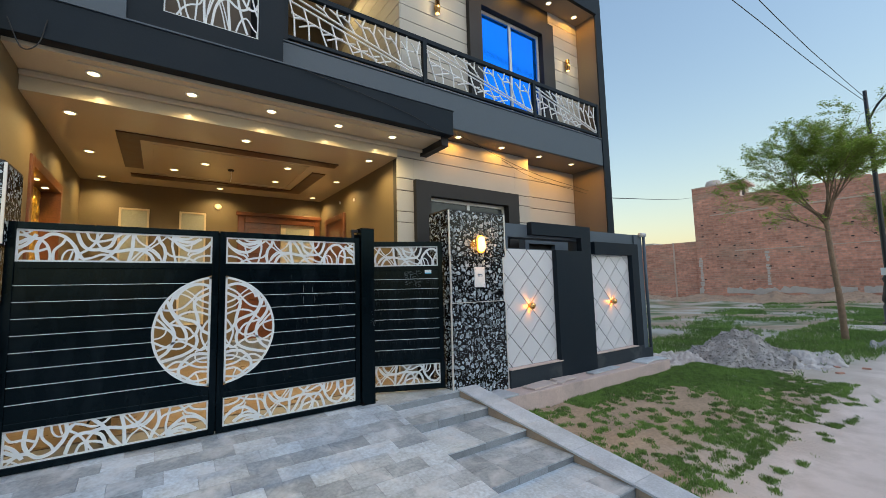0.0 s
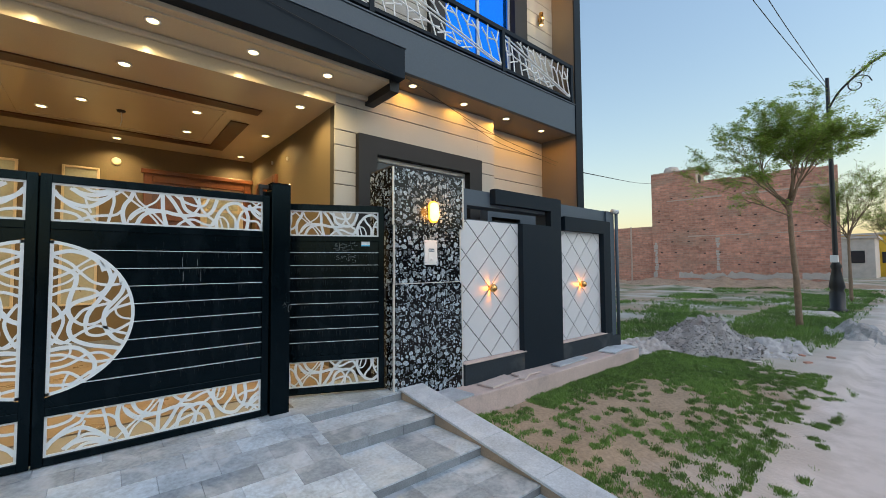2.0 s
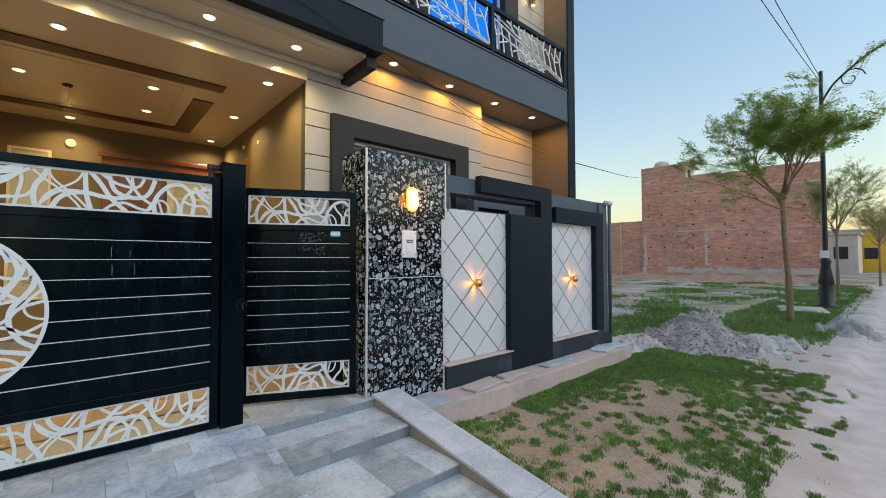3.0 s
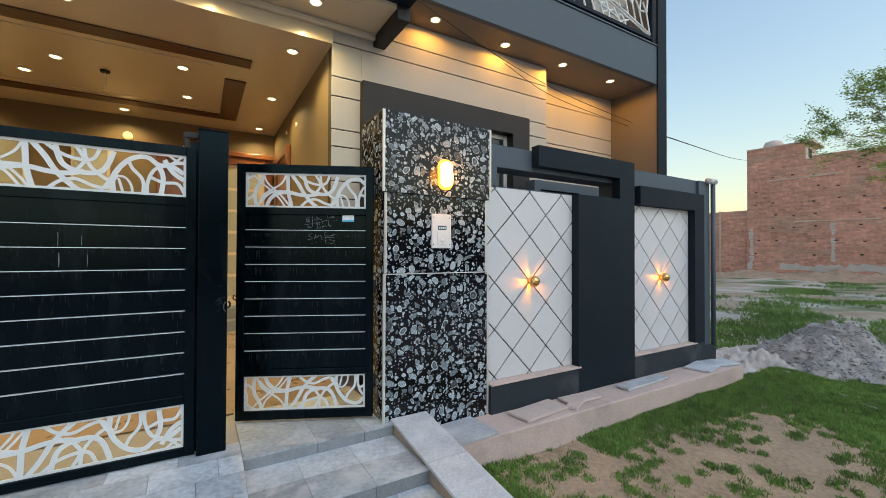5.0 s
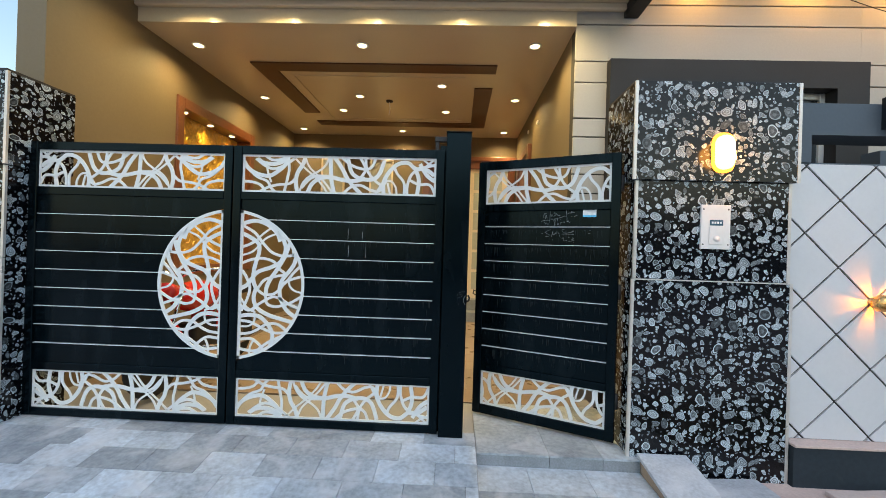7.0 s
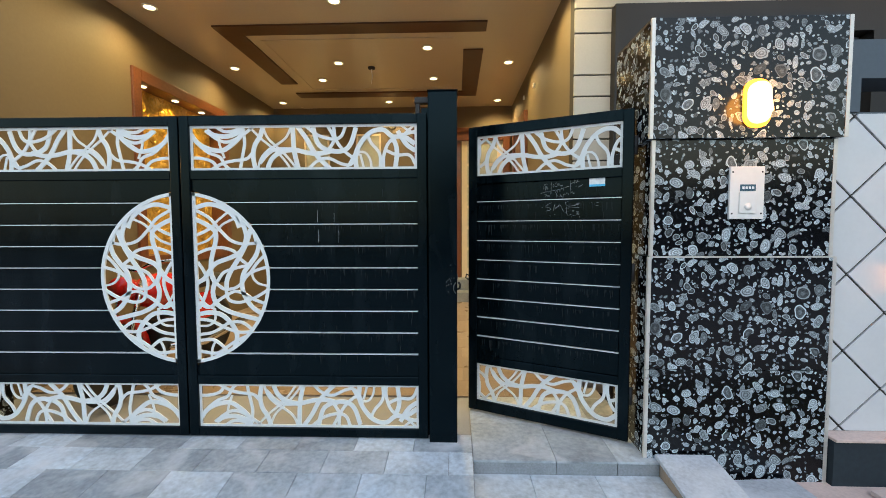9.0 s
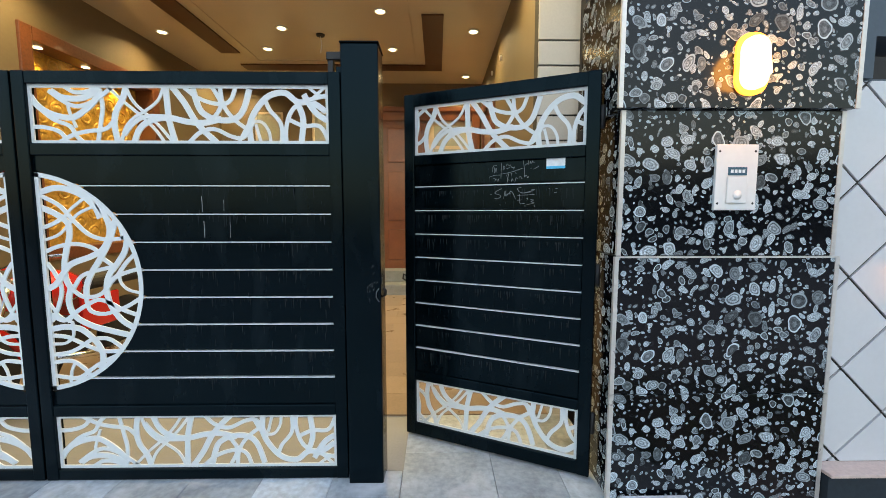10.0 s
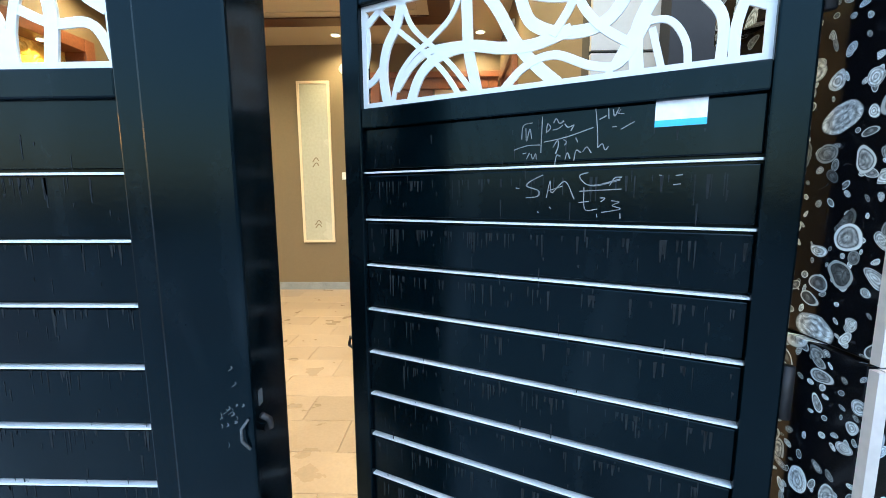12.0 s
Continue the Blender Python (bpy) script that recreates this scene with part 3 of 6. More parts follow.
# ---- gate pillars clad in dark agate tile ----
def pillar(x0, x1, lit_x, group):
    ob = thing("gate_pillar", "gate pillar clad in polished black agate tiles", "pillar", group, "structure")
    y0, y1 = 4.237, 4.69
    boxpart("core", (x0 + 0.02, x1 - 0.02, y0 + 0.02, y1 - 0.01, -0.3, 2.385), CHAR, ob)
    for k in range(4):
        z0, z1 = (-0.05 if k == 0 else 0.6 * k) + 0.002, 0.6 * (k + 1) - 0.002
        out = (0.0, 0.0, -0.012, 0.014)[k]
        boxpart("front_tile", (x0 - out, x1 + out, y0 - out, y0 + 0.022, z0, z1), AGATE, ob, 0.0015)
        for xa, xb in ((x0 - out, x0 + 0.02), (x1 - 0.02, x1 + out)):
            boxpart("side_tile", (xa, xb, y0 + 0.024, y1, z0, z1), AGATE, ob, 0.0015)
        for xe in (x0 - out, x1 + out):
            s = -1 if xe < (x0 + x1) / 2 else 1
            boxpart("edge_trim", (xe - 0.009 + s * 0.002, xe + 0.009 + s * 0.002, y0 - out - 0.003, y0 - out + 0.012, z0, z1), EDGE, ob)
        if k == 1:
            boxpart("edge_trim", (x0, x1, y0 - 0.004, y0 + 0.01, 1.193, 1.2), EDGE, ob)
    boxpart("cap", (x0 - 0.01, x1 + 0.01, y0 - 0.01, y1, 2.398, 2.415), CHAR, ob)
    # oval amber lamp
    lamp = thing("oval_wall_lamp", "oval amber-lit wall lamp on the pillar", "wall lamp", "pillar lamps")
    yl = y0 - 0.014
    bm = bmesh.new()
    pts = [(lit_x + 0.068 * math.copysign(abs(math.cos(a)) ** 0.8, math.cos(a)), 1.970 + (0.055 if math.sin(a) > 0 else -0.055) + 0.066 * math.sin(a)) for a in [k * math.pi / 12 for k in range(24)]]
    # the plate glows by itself to draw the orange halo round the diffuser
    prism(bm, pts, yl - 0.012, yl)
    part("backplate", bm, HALO, lamp, "backplate made to glow orange as the lamp's halo")
    bm = bmesh.new()
    prism(bm, [(lit_x + (x - lit_x) * 0.78, 1.970 + (z - 1.970) * 0.84) for x, z in pts], yl - 0.05, yl - 0.012)
    bmesh.ops.bevel(bm, geom=[e for e in bm.edges if all(abs(v.co.y - yl + 0.05) < 1e-4 for v in e.verts)], offset=0.015, segments=3, affect="EDGES")
    part("diffuser", bm, AMBER, lamp, "glowing amber diffuser", True)
    lo = new("pillar_lamp_light", lamp_data("pillar_lamp_light", "POINT", 9.0, 0.11, color=(1.0, 0.34, 0.02)))
    lo.parent = lamp
    lo.location = (lit_x, yl - 0.06, 1.970)
    return ob


pillar(2.78, 3.712, 3.280, "gate pillars")
pillar(-2.16, -1.222, -1.69, "gate pillars")

bell = thing("intercom_panel", "white intercom plate with blue label and bell push", "intercom")
boxpart("plate", (3.172, 3.345, 4.232, 4.2475, 1.392, 1.660), WHITE, bell, 0.003)
boxpart("label", (3.222, 3.300, 4.2295, 4.2315, 1.535, 1.568), DISPLAY, bell, 0, "dark blue printed label")
for k in range(4):
    boxpart("text_bar", (3.232 + k * 0.016, 3.243 + k * 0.016, 4.2285, 4.2294, 1.545, 1.558), PAPER, bell)
boxpart("bell_push", (3.218, 3.304, 4.226, 4.2318, 1.42, 1.53), WHITE, bell, 0.004)
bm = lathe(bmesh.new(), [(0.0, 0.0), (0.018, 0.0), (0.018, -0.004), (0.0, -0.006)], (3.261, 4.2258, 1.455), "y", 18)
part("button", bm, WHITE, bell, "", True)
for sx in (3.185, 3.332):
    for sz in (1.42, 1.632):
        bm = lathe(bmesh.new(), [(0.0, 0.0), (0.005, 0.0), (0.0, -0.002)], (sx, 4.2318, sz), "y", 10)
        part("screw", bm, CHAR, bell)

# ---- cut-metal pattern of the gates ----
WIDE, MID, THIN = 0.0255, 0.0175, 0.0125
BAND_A = [(WIDE, (0.9, 1.97), (1.34, 1.73), (2.04, 1.69), (2.64, 1.92), (2.84, 2.25)),
          (MID, (1.39, 2.15), (1.84, 1.92), (2.44, 1.97), (2.79, 2.2)),
          (MID, (0.8, 1.97), (1.44, 1.54), (1.94, 1.4), (2.54, 1.59), (3.14, 1.97), (3.54, 2.29)),
          (WIDE, (-0.05, 1.97), (0.35, 1.4), (0.95, 1.08), (1.64, 0.98), (2.14, 1.22), (2.64, 1.64), (2.84, 2.06)),
          (MID, (0.45, 1.26), (0.95, 0.89), (1.54, 0.66), (1.79, 0.28), (2.14, -0.02)),
          (MID, (-0.1, 0.63), (0.55, 0.61), (1.15, 0.42), (1.49, -0.05)),
          (MID, (0.95, -0.02), (1.64, 0.33), (2.24, 0.47), (2.94, 0.56), (3.29, 0.84)),
          (THIN, (1.49, 1.73), (1.56, 1.22), (1.79, 0.61))]
BAND_B = [(MID, (2.82, 2.06), (2.89, 1.4), (2.79, 0.84), (2.59, -0.05)),
          (WIDE, (3.93, 2.29), (3.74, 1.69), (3.44, 1.22), (3.34, 0.66), (3.46, -0.05)),
          (THIN, (3.83, 2.25), (4.13, 1.59), (4.63, 1.12), (5.13, 0.66), (5.73, -0.05)),
          (THIN, (3.04, 2.25), (3.74, 1.59), (4.33, 1.12), (4.93, 0.56), (5.38, -0.05)),
          (THIN, (5.43, 2.25), (5.13, 1.64), (4.63, 1.26), (4.13, 0.98), (3.74, 0.56), (3.54, -0.05)),
          (WIDE, (4.03, -0.05), (4.33, 0.56), (4.83, 0.89), (5.53, 0.98), (6.23, 0.84), (6.92, 0.8), (7.62, 0.95)),
          (MID, (3.69, 0.33), (4.13, 0.8), (4.63, 1.03), (5.53, 1.03)),
          (WIDE, (5.45, 2.29), (5.48, 1.5), (5.53, 0.84), (5.75, -0.05))]
BAND_C = [(WIDE, (5.58, 2.29), (6.13, 1.59), (6.52, 0.94), (6.92, 0.47), (7.52, -0.05)),
          (WIDE, (6.47, 2.29), (6.72, 1.4), (7.02, 1.08), (7.52, 0.91), (8.12, 0.94), (8.52, 1.31), (8.86, 2.29)),
          (MID, (5.98, 2.29), (6.72, 1.73), (7.52, 1.5), (8.02, 1.64), (8.3, 2.29)),
          (MID, (7.2, 2.29), (7.57, 1.69), (7.62, 1.4), (7.27, 0.89)),
          (MID, (7.6, 2.29), (7.72, 1.5), (8.12, 0.94), (8.72, 0.51)),
          (MID, (6.18, -0.05), (6.72, 0.42), (7.32, 0.56), (8.02, 0.28), (8.52, 0.28), (8.96, 0.94)),
          (THIN, (8.22, -0.05), (8.52, 0.47), (8.81, 0.94)),
          (WIDE, (8.79, -0.05), (8.76, 0.75), (9.11, 1.4), (9.61, 1.83), (10.21, 1.92), (10.71, 1.59), (11.3, 1.57), (12.0, 1.12))]
BAND_D = [(MID, (9.36, 1.78), (9.56, 1.31), (10.01, 0.75), (10.03, -0.05)),
          (THIN, (8.67, 0.82), (9.21, 0.84), (9.51, 0.47), (9.58, -0.05)),
          (THIN, (9.21, -0.05), (8.99, 0.75)),
          (MID, (10.21, -0.05), (10.23, 0.66), (10.51, 1.31), (11.11, 1.64), (12.0, 1.85)),
          (WIDE, (10.66, 1.64), (10.91, 0.94), (10.81, -0.05)),
          (MID, (10.31, 0.94), (10.91, 0.7), (11.6, 0.66), (11.98, -0.02)),
          (WIDE, (10.96, 1.87), (11.4, 1.22), (12.0, 0.82)),
          (THIN, (11.01, 2.25), (11.45, 1.92), (12.0, 1.69)),
          (THIN, (11.95, 2.25), (11.21, 1.64))]
BAND = BAND_A + BAND_B + BAND_C + BAND_D
DISC_A = [(WIDE, (-0.0, 0.81), (0.21, 0.86), (0.4, 0.81), (0.54, 0.7), (0.59, 0.59)),
          (THIN, (0.16, 0.97), (0.33, 0.89), (0.54, 0.79)),
          (MID, (0.02, 0.8), (0.21, 0.7), (0.34, 0.56), (0.48, 0.44), (0.65, 0.4), (0.85, 0.42)),
          (THIN, (0.45, 0.77), (0.3, 0.66), (0.24, 0.58)),
          (THIN, (0.57, 0.71), (0.38, 0.63), (0.27, 0.52), (0.17, 0.44), (0.02, 0.39)),
          (WIDE, (0.02, 0.69), (0.16, 0.63), (0.27, 0.55), (0.28, 0.44), (0.24, 0.31), (0.21, 0.18), (0.21, 0.05), (0.26, -0.06)),
          (MID, (0.02, 0.5), (0.15, 0.55), (0.29, 0.63)),
          (MID, (0.01, 0.28), (0.17, 0.34), (0.34, 0.36), (0.5, 0.32), (0.57, 0.24), (0.68, 0.16))]
DISC_B = [(WIDE, (0.57, 0.73), (0.65, 0.59), (0.67, 0.46), (0.6, 0.32), (0.48, 0.25), (0.28, 0.18), (0.19, 0.09), (0.12, 0.0), (0.03, -0.05)),
          (WIDE, (0.75, 0.64), (0.7, 0.48), (0.64, 0.35), (0.55, 0.21), (0.47, 0.1), (0.41, -0.02), (0.4, -0.13)),
          (THIN, (0.7, 0.68), (0.77, 0.51), (0.79, 0.4)),
          (WIDE, (0.84, 0.43), (0.8, 0.29), (0.72, 0.18), (0.63, 0.07), (0.6, -0.06), (0.63, -0.2), (0.72, -0.33), (0.84, -0.41)),
          (MID, (0.91, 0.28), (0.8, 0.18), (0.71, 0.07), (0.63, 0.0)),
          (MID, (0.28, -0.04), (0.37, 0.07), (0.52, 0.12), (0.72, 0.16)),
          (MID, (0.04, 0.19), (0.11, 0.09), (0.16, -0.04), (0.12, -0.2), (0.04, -0.35))]
DISC_C = [(WIDE, (0.25, -0.04), (0.22, -0.17), (0.27, -0.3), (0.43, -0.39), (0.62, -0.44), (0.84, -0.49)),
          (MID, (0.26, -0.05), (0.37, -0.12), (0.51, -0.11), (0.61, -0.04), (0.68, 0.05), (0.8, 0.1), (0.95, 0.14)),
          (THIN, (0.95, -0.09), (0.82, -0.06), (0.75, 0.0), (0.73, 0.08)),
          (MID, (0.39, -0.11), (0.42, -0.24), (0.53, -0.28), (0.65, -0.26), (0.79, -0.21), (0.95, -0.12)),
          (MID, (0.19, -0.35), (0.29, -0.26), (0.39, -0.2), (0.51, -0.15), (0.63, -0.18), (0.74, -0.24), (0.91, -0.3)),
          (THIN, (0.03, -0.18), (0.12, -0.3), (0.24, -0.36)),
          (MID, (0.03, -0.28), (0.16, -0.34), (0.3, -0.25))]
DISC_D = [(WIDE, (0.03, -0.42), (0.17, -0.4), (0.31, -0.42), (0.42, -0.5), (0.5, -0.61), (0.51, -0.72), (0.45, -0.86)),
          (MID, (0.04, -0.48), (0.19, -0.5), (0.37, -0.58), (0.54, -0.63), (0.74, -0.62)),
          (THIN, (0.03, -0.56), (0.16, -0.55), (0.24, -0.48), (0.24, -0.35)),
          (MID, (0.03, -0.66), (0.18, -0.64), (0.3, -0.59), (0.42, -0.52), (0.57, -0.51), (0.68, -0.57), (0.74, -0.64)),
          (MID, (0.04, -0.73), (0.2, -0.72), (0.32, -0.79), (0.42, -0.9)),
          (MID, (0.03, -0.86), (0.25, -0.88), (0.39, -0.8), (0.49, -0.74), (0.72, -0.64)),
          (THIN, (0.17, -1.0), (0.19, -0.83), (0.24, -0.73))]
DISC = DISC_A + DISC_B + DISC_C + DISC_D


def fret_band(width, z0, z1, fx, flip, start, y):
    """One cut panel: a thin border and flowing strips. fx maps 0..width to x."""
    bm = bmesh.new()
    b = 0.014
    for x0, x1, za, zb in ((0, width, z0, z0 + b), (0, width, z1 - b, z1), (0, b, z0 + b, z1 - b), (width - b, width, z0 + b, z1 - b)):
        xa, xb = sorted((fx(x0), fx(x1)))
        box(bm, xa, xb, y, y + 0.006, za, zb)
    unit = 1.298 / 11.95
    h = z1 - z0
    lo, hi = sorted((fx(0.006), fx(width - 0.006)))
    for i, (w, *c) in enumerate(BAND):
        pts = []
        for u, v in c:
            v = v / 2.2
            pts.append((fx((u - start) * unit), z0 + h * (1 - v if flip else v)))
        ribbon(bm, pts, w, y + 0.0005 + 0.0003 * (i % 9), y + 0.0055 + 0.0003 * (i % 9), lambda x, z: lo < x < hi and z0 + 0.004 < z < z1 - 0.004)
    return bm


R, CZ = 0.502, 1.062
LINES = [1.502 - 0.1257 * k for k in range(8)]


def gate_leaf(s):
    xm = 0.195
    fx = lambda d: xm + s * d
    ob = thing("gate_leaf", "black steel gate leaf with white cut-metal panels, closed", "gate", "main gate leaves")
    y = 4.40

    def bar(name, d0, d1, z0, z1, ya, yb, mat=BLACK, bevel=0.004):
        a, b = sorted((fx(d0), fx(d1)))
        return boxpart(name, (a, b, ya, yb, z0, z1), mat, ob, bevel)

    bar("stile", 0.004, 0.058, 0.13, 1.99, y - 0.016, y + 0.034)
    bar("stile", 1.358, 1.414, 0.13, 1.99, y - 0.016, y + 0.034)
    for z0, z1 in ((0.13, 0.182), (0.44, 0.492), (1.632, 1.684), (1.936, 1.99)):
        bar("rail", 0.058, 1.358, z0, z1, y - 0.014, y + 0.030)
    for z0, z1, flip in ((0.182, 0.44, True), (1.684, 1.936, False)):
        part("cut_panel", fret_band(1.30, z0, z1, lambda u: fx(0.058 + u), flip, 0.0, y), JALI, ob, "white cut-metal panel of flowing strips")
    inner = lambda z: max(0.058, math.sqrt(max(0, R * R - (z - CZ) ** 2)))

    def strip(z0, z1, ya, yb, n=7):
        zs = [z0 + (z1 - z0) * k / (n - 1) for k in range(n)]
        pts = [(fx(inner(z)), z) for z in zs] + [(fx(1.358), z1), (fx(1.358), z0)]
        return prism(bmesh.new(), pts, ya, yb)

    tops = [1.632] + LINES
    for k in range(9):
        z1, z0 = tops[k], tops[k + 1] if k < 8 else 0.492
        bm = strip(z0 + 0.0085 if k < 8 else z0, z1 - (0.009 if k else 0), y - 0.002, y + 0.014)
        part("slat", bm, BLACK, ob)
    part("backing", strip(0.492, 1.632, y + 0.0142, y + 0.020, 41), BLACK, ob)
    for z in LINES:
        part("line_strip", strip(z - 0.0035, z + 0.0010, y - 0.006, y + 0.0138, 3), LINE, ob, "thin white strip")
    bm = bmesh.new()
    a0 = math.acos(0.058 / R)
    arc = [(-a0 + 2 * a0 * k / 40) for k in range(41)]
    for p, q in zip(arc, arc[1:]):
        prism(bm, [(fx(math.cos(p) * R), CZ + math.sin(p) * R), (fx(math.cos(q) * R), CZ + math.sin(q) * R), (fx(math.cos(q) * (R - 0.02)), CZ + math.sin(q) * (R - 0.02)), (fx(math.cos(p) * (R - 0.02)), CZ + math.sin(p) * (R - 0.02))], y - 0.004, y + 0.006)
    h = math.sqrt(R * R - 0.058 ** 2) - 0.002
    a, b = sorted((fx(0.058), fx(0.076)))
    box(bm, a, b, y - 0.004, y + 0.006, CZ - h, CZ + h)
    for i, (w, *c) in enumerate(DISC):
        ribbon(bm, [(fx(0.058 + u * 0.46), CZ + v * 0.5) for u, v in c], w, y - 0.0025 + 0.0003 * (i % 8), y + 0.003 + 0.0003 * (i % 8), lambda x, z: abs(x - xm) > 0.066 and math.hypot(x - xm, z - CZ) < R - 0.012)
    part("half_disc", bm, JALI, ob, "white half-round cut-metal panel")
    return ob


right_leaf = gate_leaf(1)
gate_leaf(-1)
# added black strip that stops porch light showing between the leaves
boxpart("leaf_gap_backing", (0.172, 0.218, 4.4355, 4.4425, 0.14, 1.98), BLACK, right_leaf)
DRIP = M("dried_dust_drip", (0.0075, 0.0105, 0.013), 0.7, 0, 0.7, 30, 150, spec=0.2)


def dust_drips(parent, x0, x1, y, n, seed):
    """Dried runs of dusty water: short ones anywhere, and veils hanging below each white strip."""
    rs = random.Random(seed)
    bm = bmesh.new()
    for k in range(n):
        x = rs.uniform(x0, x1)
        if k % 3:
            veil = 0.5 + 0.5 * noise.noise((x * 9, seed, 0.0))
            z, h, w = rs.choice(LINES) - 0.008, 0.01 + 0.085 * veil * rs.random() ** 1.5, rs.uniform(0.0006, 0.0034)
        else:
            z, h, w = rs.uniform(0.53, 1.62), 0.006 + 0.04 * rs.random() ** 2, rs.uniform(0.0005, 0.0022)
        z = min(z, 1.62)
        h = min(h, z - 0.50)
        bm.faces.new([bm.verts.new(p) for p in ((x - w, y, z), (x + w, y, z), (x + w * 0.4, y, z - h), (x - w * 0.4, y, z - h))])
    tagged(part("dust_drip", bm, DRIP, parent, "dried dusty water runs"), kind="stuff")


dust_drips(right_leaf, 0.80, 1.54, 4.3975, 420, 41)


def chalk(parent, strokes, y, dx=0.0, dz=0.0):
    bm = bmesh.new()
    for s in strokes:
        for k in range(2):
            ox, oz = 0.0016 * noise.noise((s[0][0] * 90, k, 1.0)), 0.0016 * noise.noise((s[0][1] * 90, k, 2.0))
            ribbon(bm, [(x + dx + ox * (1 + 0.5 * q), z + dz + oz * (1 + 0.5 * q)) for q, (x, z) in enumerate(s)], 0.0012 + 0.0007 * k, y - 0.0012 - 0.0006 * k, y - 0.0004 - 0.0006 * k, lambda x, z: True)
    return tagged(part("chalk_writing", bm, CHALK, parent, "white chalk scribbles"), kind="stuff")


chalk(right_leaf, [((0.98, 1.385), (0.981, 1.42), (0.98, 1.455)), ((1.075, 1.39), (1.076, 1.42), (1.075, 1.44)), ((0.985, 1.27), (0.986, 1.31), (0.985, 1.345)), ((1.10, 1.27), (1.102, 1.31), (1.10, 1.34))], 4.398)

post = thing("gate_post", "square black steel gate post between gate and wicket", "gate post")
boxpart("shaft", (1.617, 1.777, 4.355, 4.505, 0.08, 2.10), BLACK, post, 0.006)
# added black strip behind the gap beside the leaf, to keep it dark
boxpart("post_gap_backing", (1.572, 1.6165, 4.470, 4.482, 0.10, 2.04), BLACK, post)
boxpart("cap", (1.613, 1.781, 4.351, 4.509, 2.1003, 2.106), BLACK, post, 0.002)
boxpart("latch_bracket", (1.535, 1.6168, 4.44, 4.48, 2.06, 2.095), CHAR, post, 0.004)
boxpart("latch_bracket", (1.540, 1.565, 4.445, 4.475, 1.99, 2.06), CHAR, post, 0.003)
bm = bmesh.new()
tube(bm, [(1.776, 4.40, 1.00), (1.792, 4.39, 1.01), (1.795, 4.38, 1.03), (1.785, 4.37, 1.045)], 0.006, 8)
part("lock_eye", bm, CHAR, post, "", True)
SCUFF = M("rubbed_bare_paint", (0.075, 0.085, 0.09), 0.5, 0, 0.5, 60, 200)
rnd = random.Random(8)
for k in range(16):
    x, z = min(1.757, 1.735 + rnd.gauss(0, 0.014)), 1.045 + rnd.gauss(0, 0.025)
    a = rnd.uniform(0.7, 1.6)
    ln = rnd.uniform(0.003, 0.012)
    bm = bmesh.new()
    ribbon(bm, [(x, z), (x + ln * math.cos(a) + 0.002, z + ln * 0.6), (x + ln * math.cos(a), z + ln * math.sin(a) * 1.4)], rnd.uniform(0.0006, 0.002), 4.3543, 4.3552, lambda x, z: True)
    part("scuff", bm, SCUFF, post)
part("hasp", tube(bmesh.new(), [(1.768, 4.353, 0.985), (1.757, 4.346, 1.005), (1.758, 4.344, 1.03), (1.768, 4.353, 1.045)], 0.0028, 6), SCUFF, post, "bent bare steel hasp", True)
part("hasp_plate", box(bmesh.new(), 1.7772, 1.7795, 4.375, 4.39, 1.06, 1.09, 0.001), SCUFF, post)


def wicket():
    ob = thing("wicket_gate", "black steel wicket gate with white cut panels, standing ajar", "gate")
    w = 0.985

    def bar(name, x0, x1, z0, z1, ya, yb, mat=BLACK, bevel=0.004):
        return boxpart(name, (x0, x1, ya, yb, z0, z1), mat, ob, bevel)

    bar("stile", -w, -w + 0.058, 0.135, 2.0, -0.016, 0.034)
    bar("stile", -0.062, -0.004, 0.135, 2.0, -0.016, 0.034)
    for z0, z1 in ((0.135, 0.202), (0.452, 0.502), (1.632, 1.684), (1.938, 2.0)):
        bar("rail", -w + 0.058, -0.062, z0, z1, -0.014, 0.030)
    inn = w - 0.12
    for z0, z1, flip in ((0.202, 0.452, True), (1.684, 1.938, False)):
        part("cut_panel", fret_band(inn, z0, z1, lambda u: -w + 0.058 + u, flip, 2.75, 0.0), JALI, ob, "white cut-metal panel of flowing strips")
    lines = [1.52 - 0.1262 * k for k in range(8)]
    tops = [1.632] + lines
    for k in range(9):
        z1, z0 = tops[k], tops[k + 1] if k < 8 else 0.502
        bar("slat", -w + 0.058, -0.062, z0 + (0.0085 if k < 8 else 0), z1 - (0.009 if k else 0), -0.002, 0.014, BLACK, 0.003)
    bar("backing", -w + 0.058, -0.062, 0.502, 1.632, 0.0142, 0.020, BLACK, 0)
    for z in lines:
        p = bar("line_strip", -w + 0.058, -0.062, z - 0.0035, z + 0.0010, -0.006, 0.0138, LINE, 0)
        p["label"] = "thin white strip"
    for z in (0.4, 1.1, 1.8):
        bm = bmesh.new()
        tube(bm, [(0.004, -0.004, z - 0.05), (0.004, -0.004, z + 0.05)], 0.011, 10)
        part("hinge", bm, CHAR, ob, "", True)
    st = boxpart("sticker", (-0.235, -0.150, -0.0032, -0.0022, 1.585, 1.65), PAPER, ob, 0, "white paper sticker with blue print")
    boxpart("print", (-0.235, -0.150, -0.0042, -0.0033, 1.585, 1.597), BLUE, st)
    boxpart("print", (-0.206, -0.184, -0.0042, -0.0033, 1.638, 1.650), BLUE, st)
    bm = bmesh.new()
    tube(bm, [(-w - 0.002, 0.01, 1.03), (-w - 0.025, 0.01, 1.04), (-w - 0.03, 0.01, 1.015), (-w - 0.012, 0.01, 1.005), (-w - 0.002, 0.01, 1.015)], 0.005, 8)
    part("latch_ring", bm, CHAR, ob, "", True)
    return ob


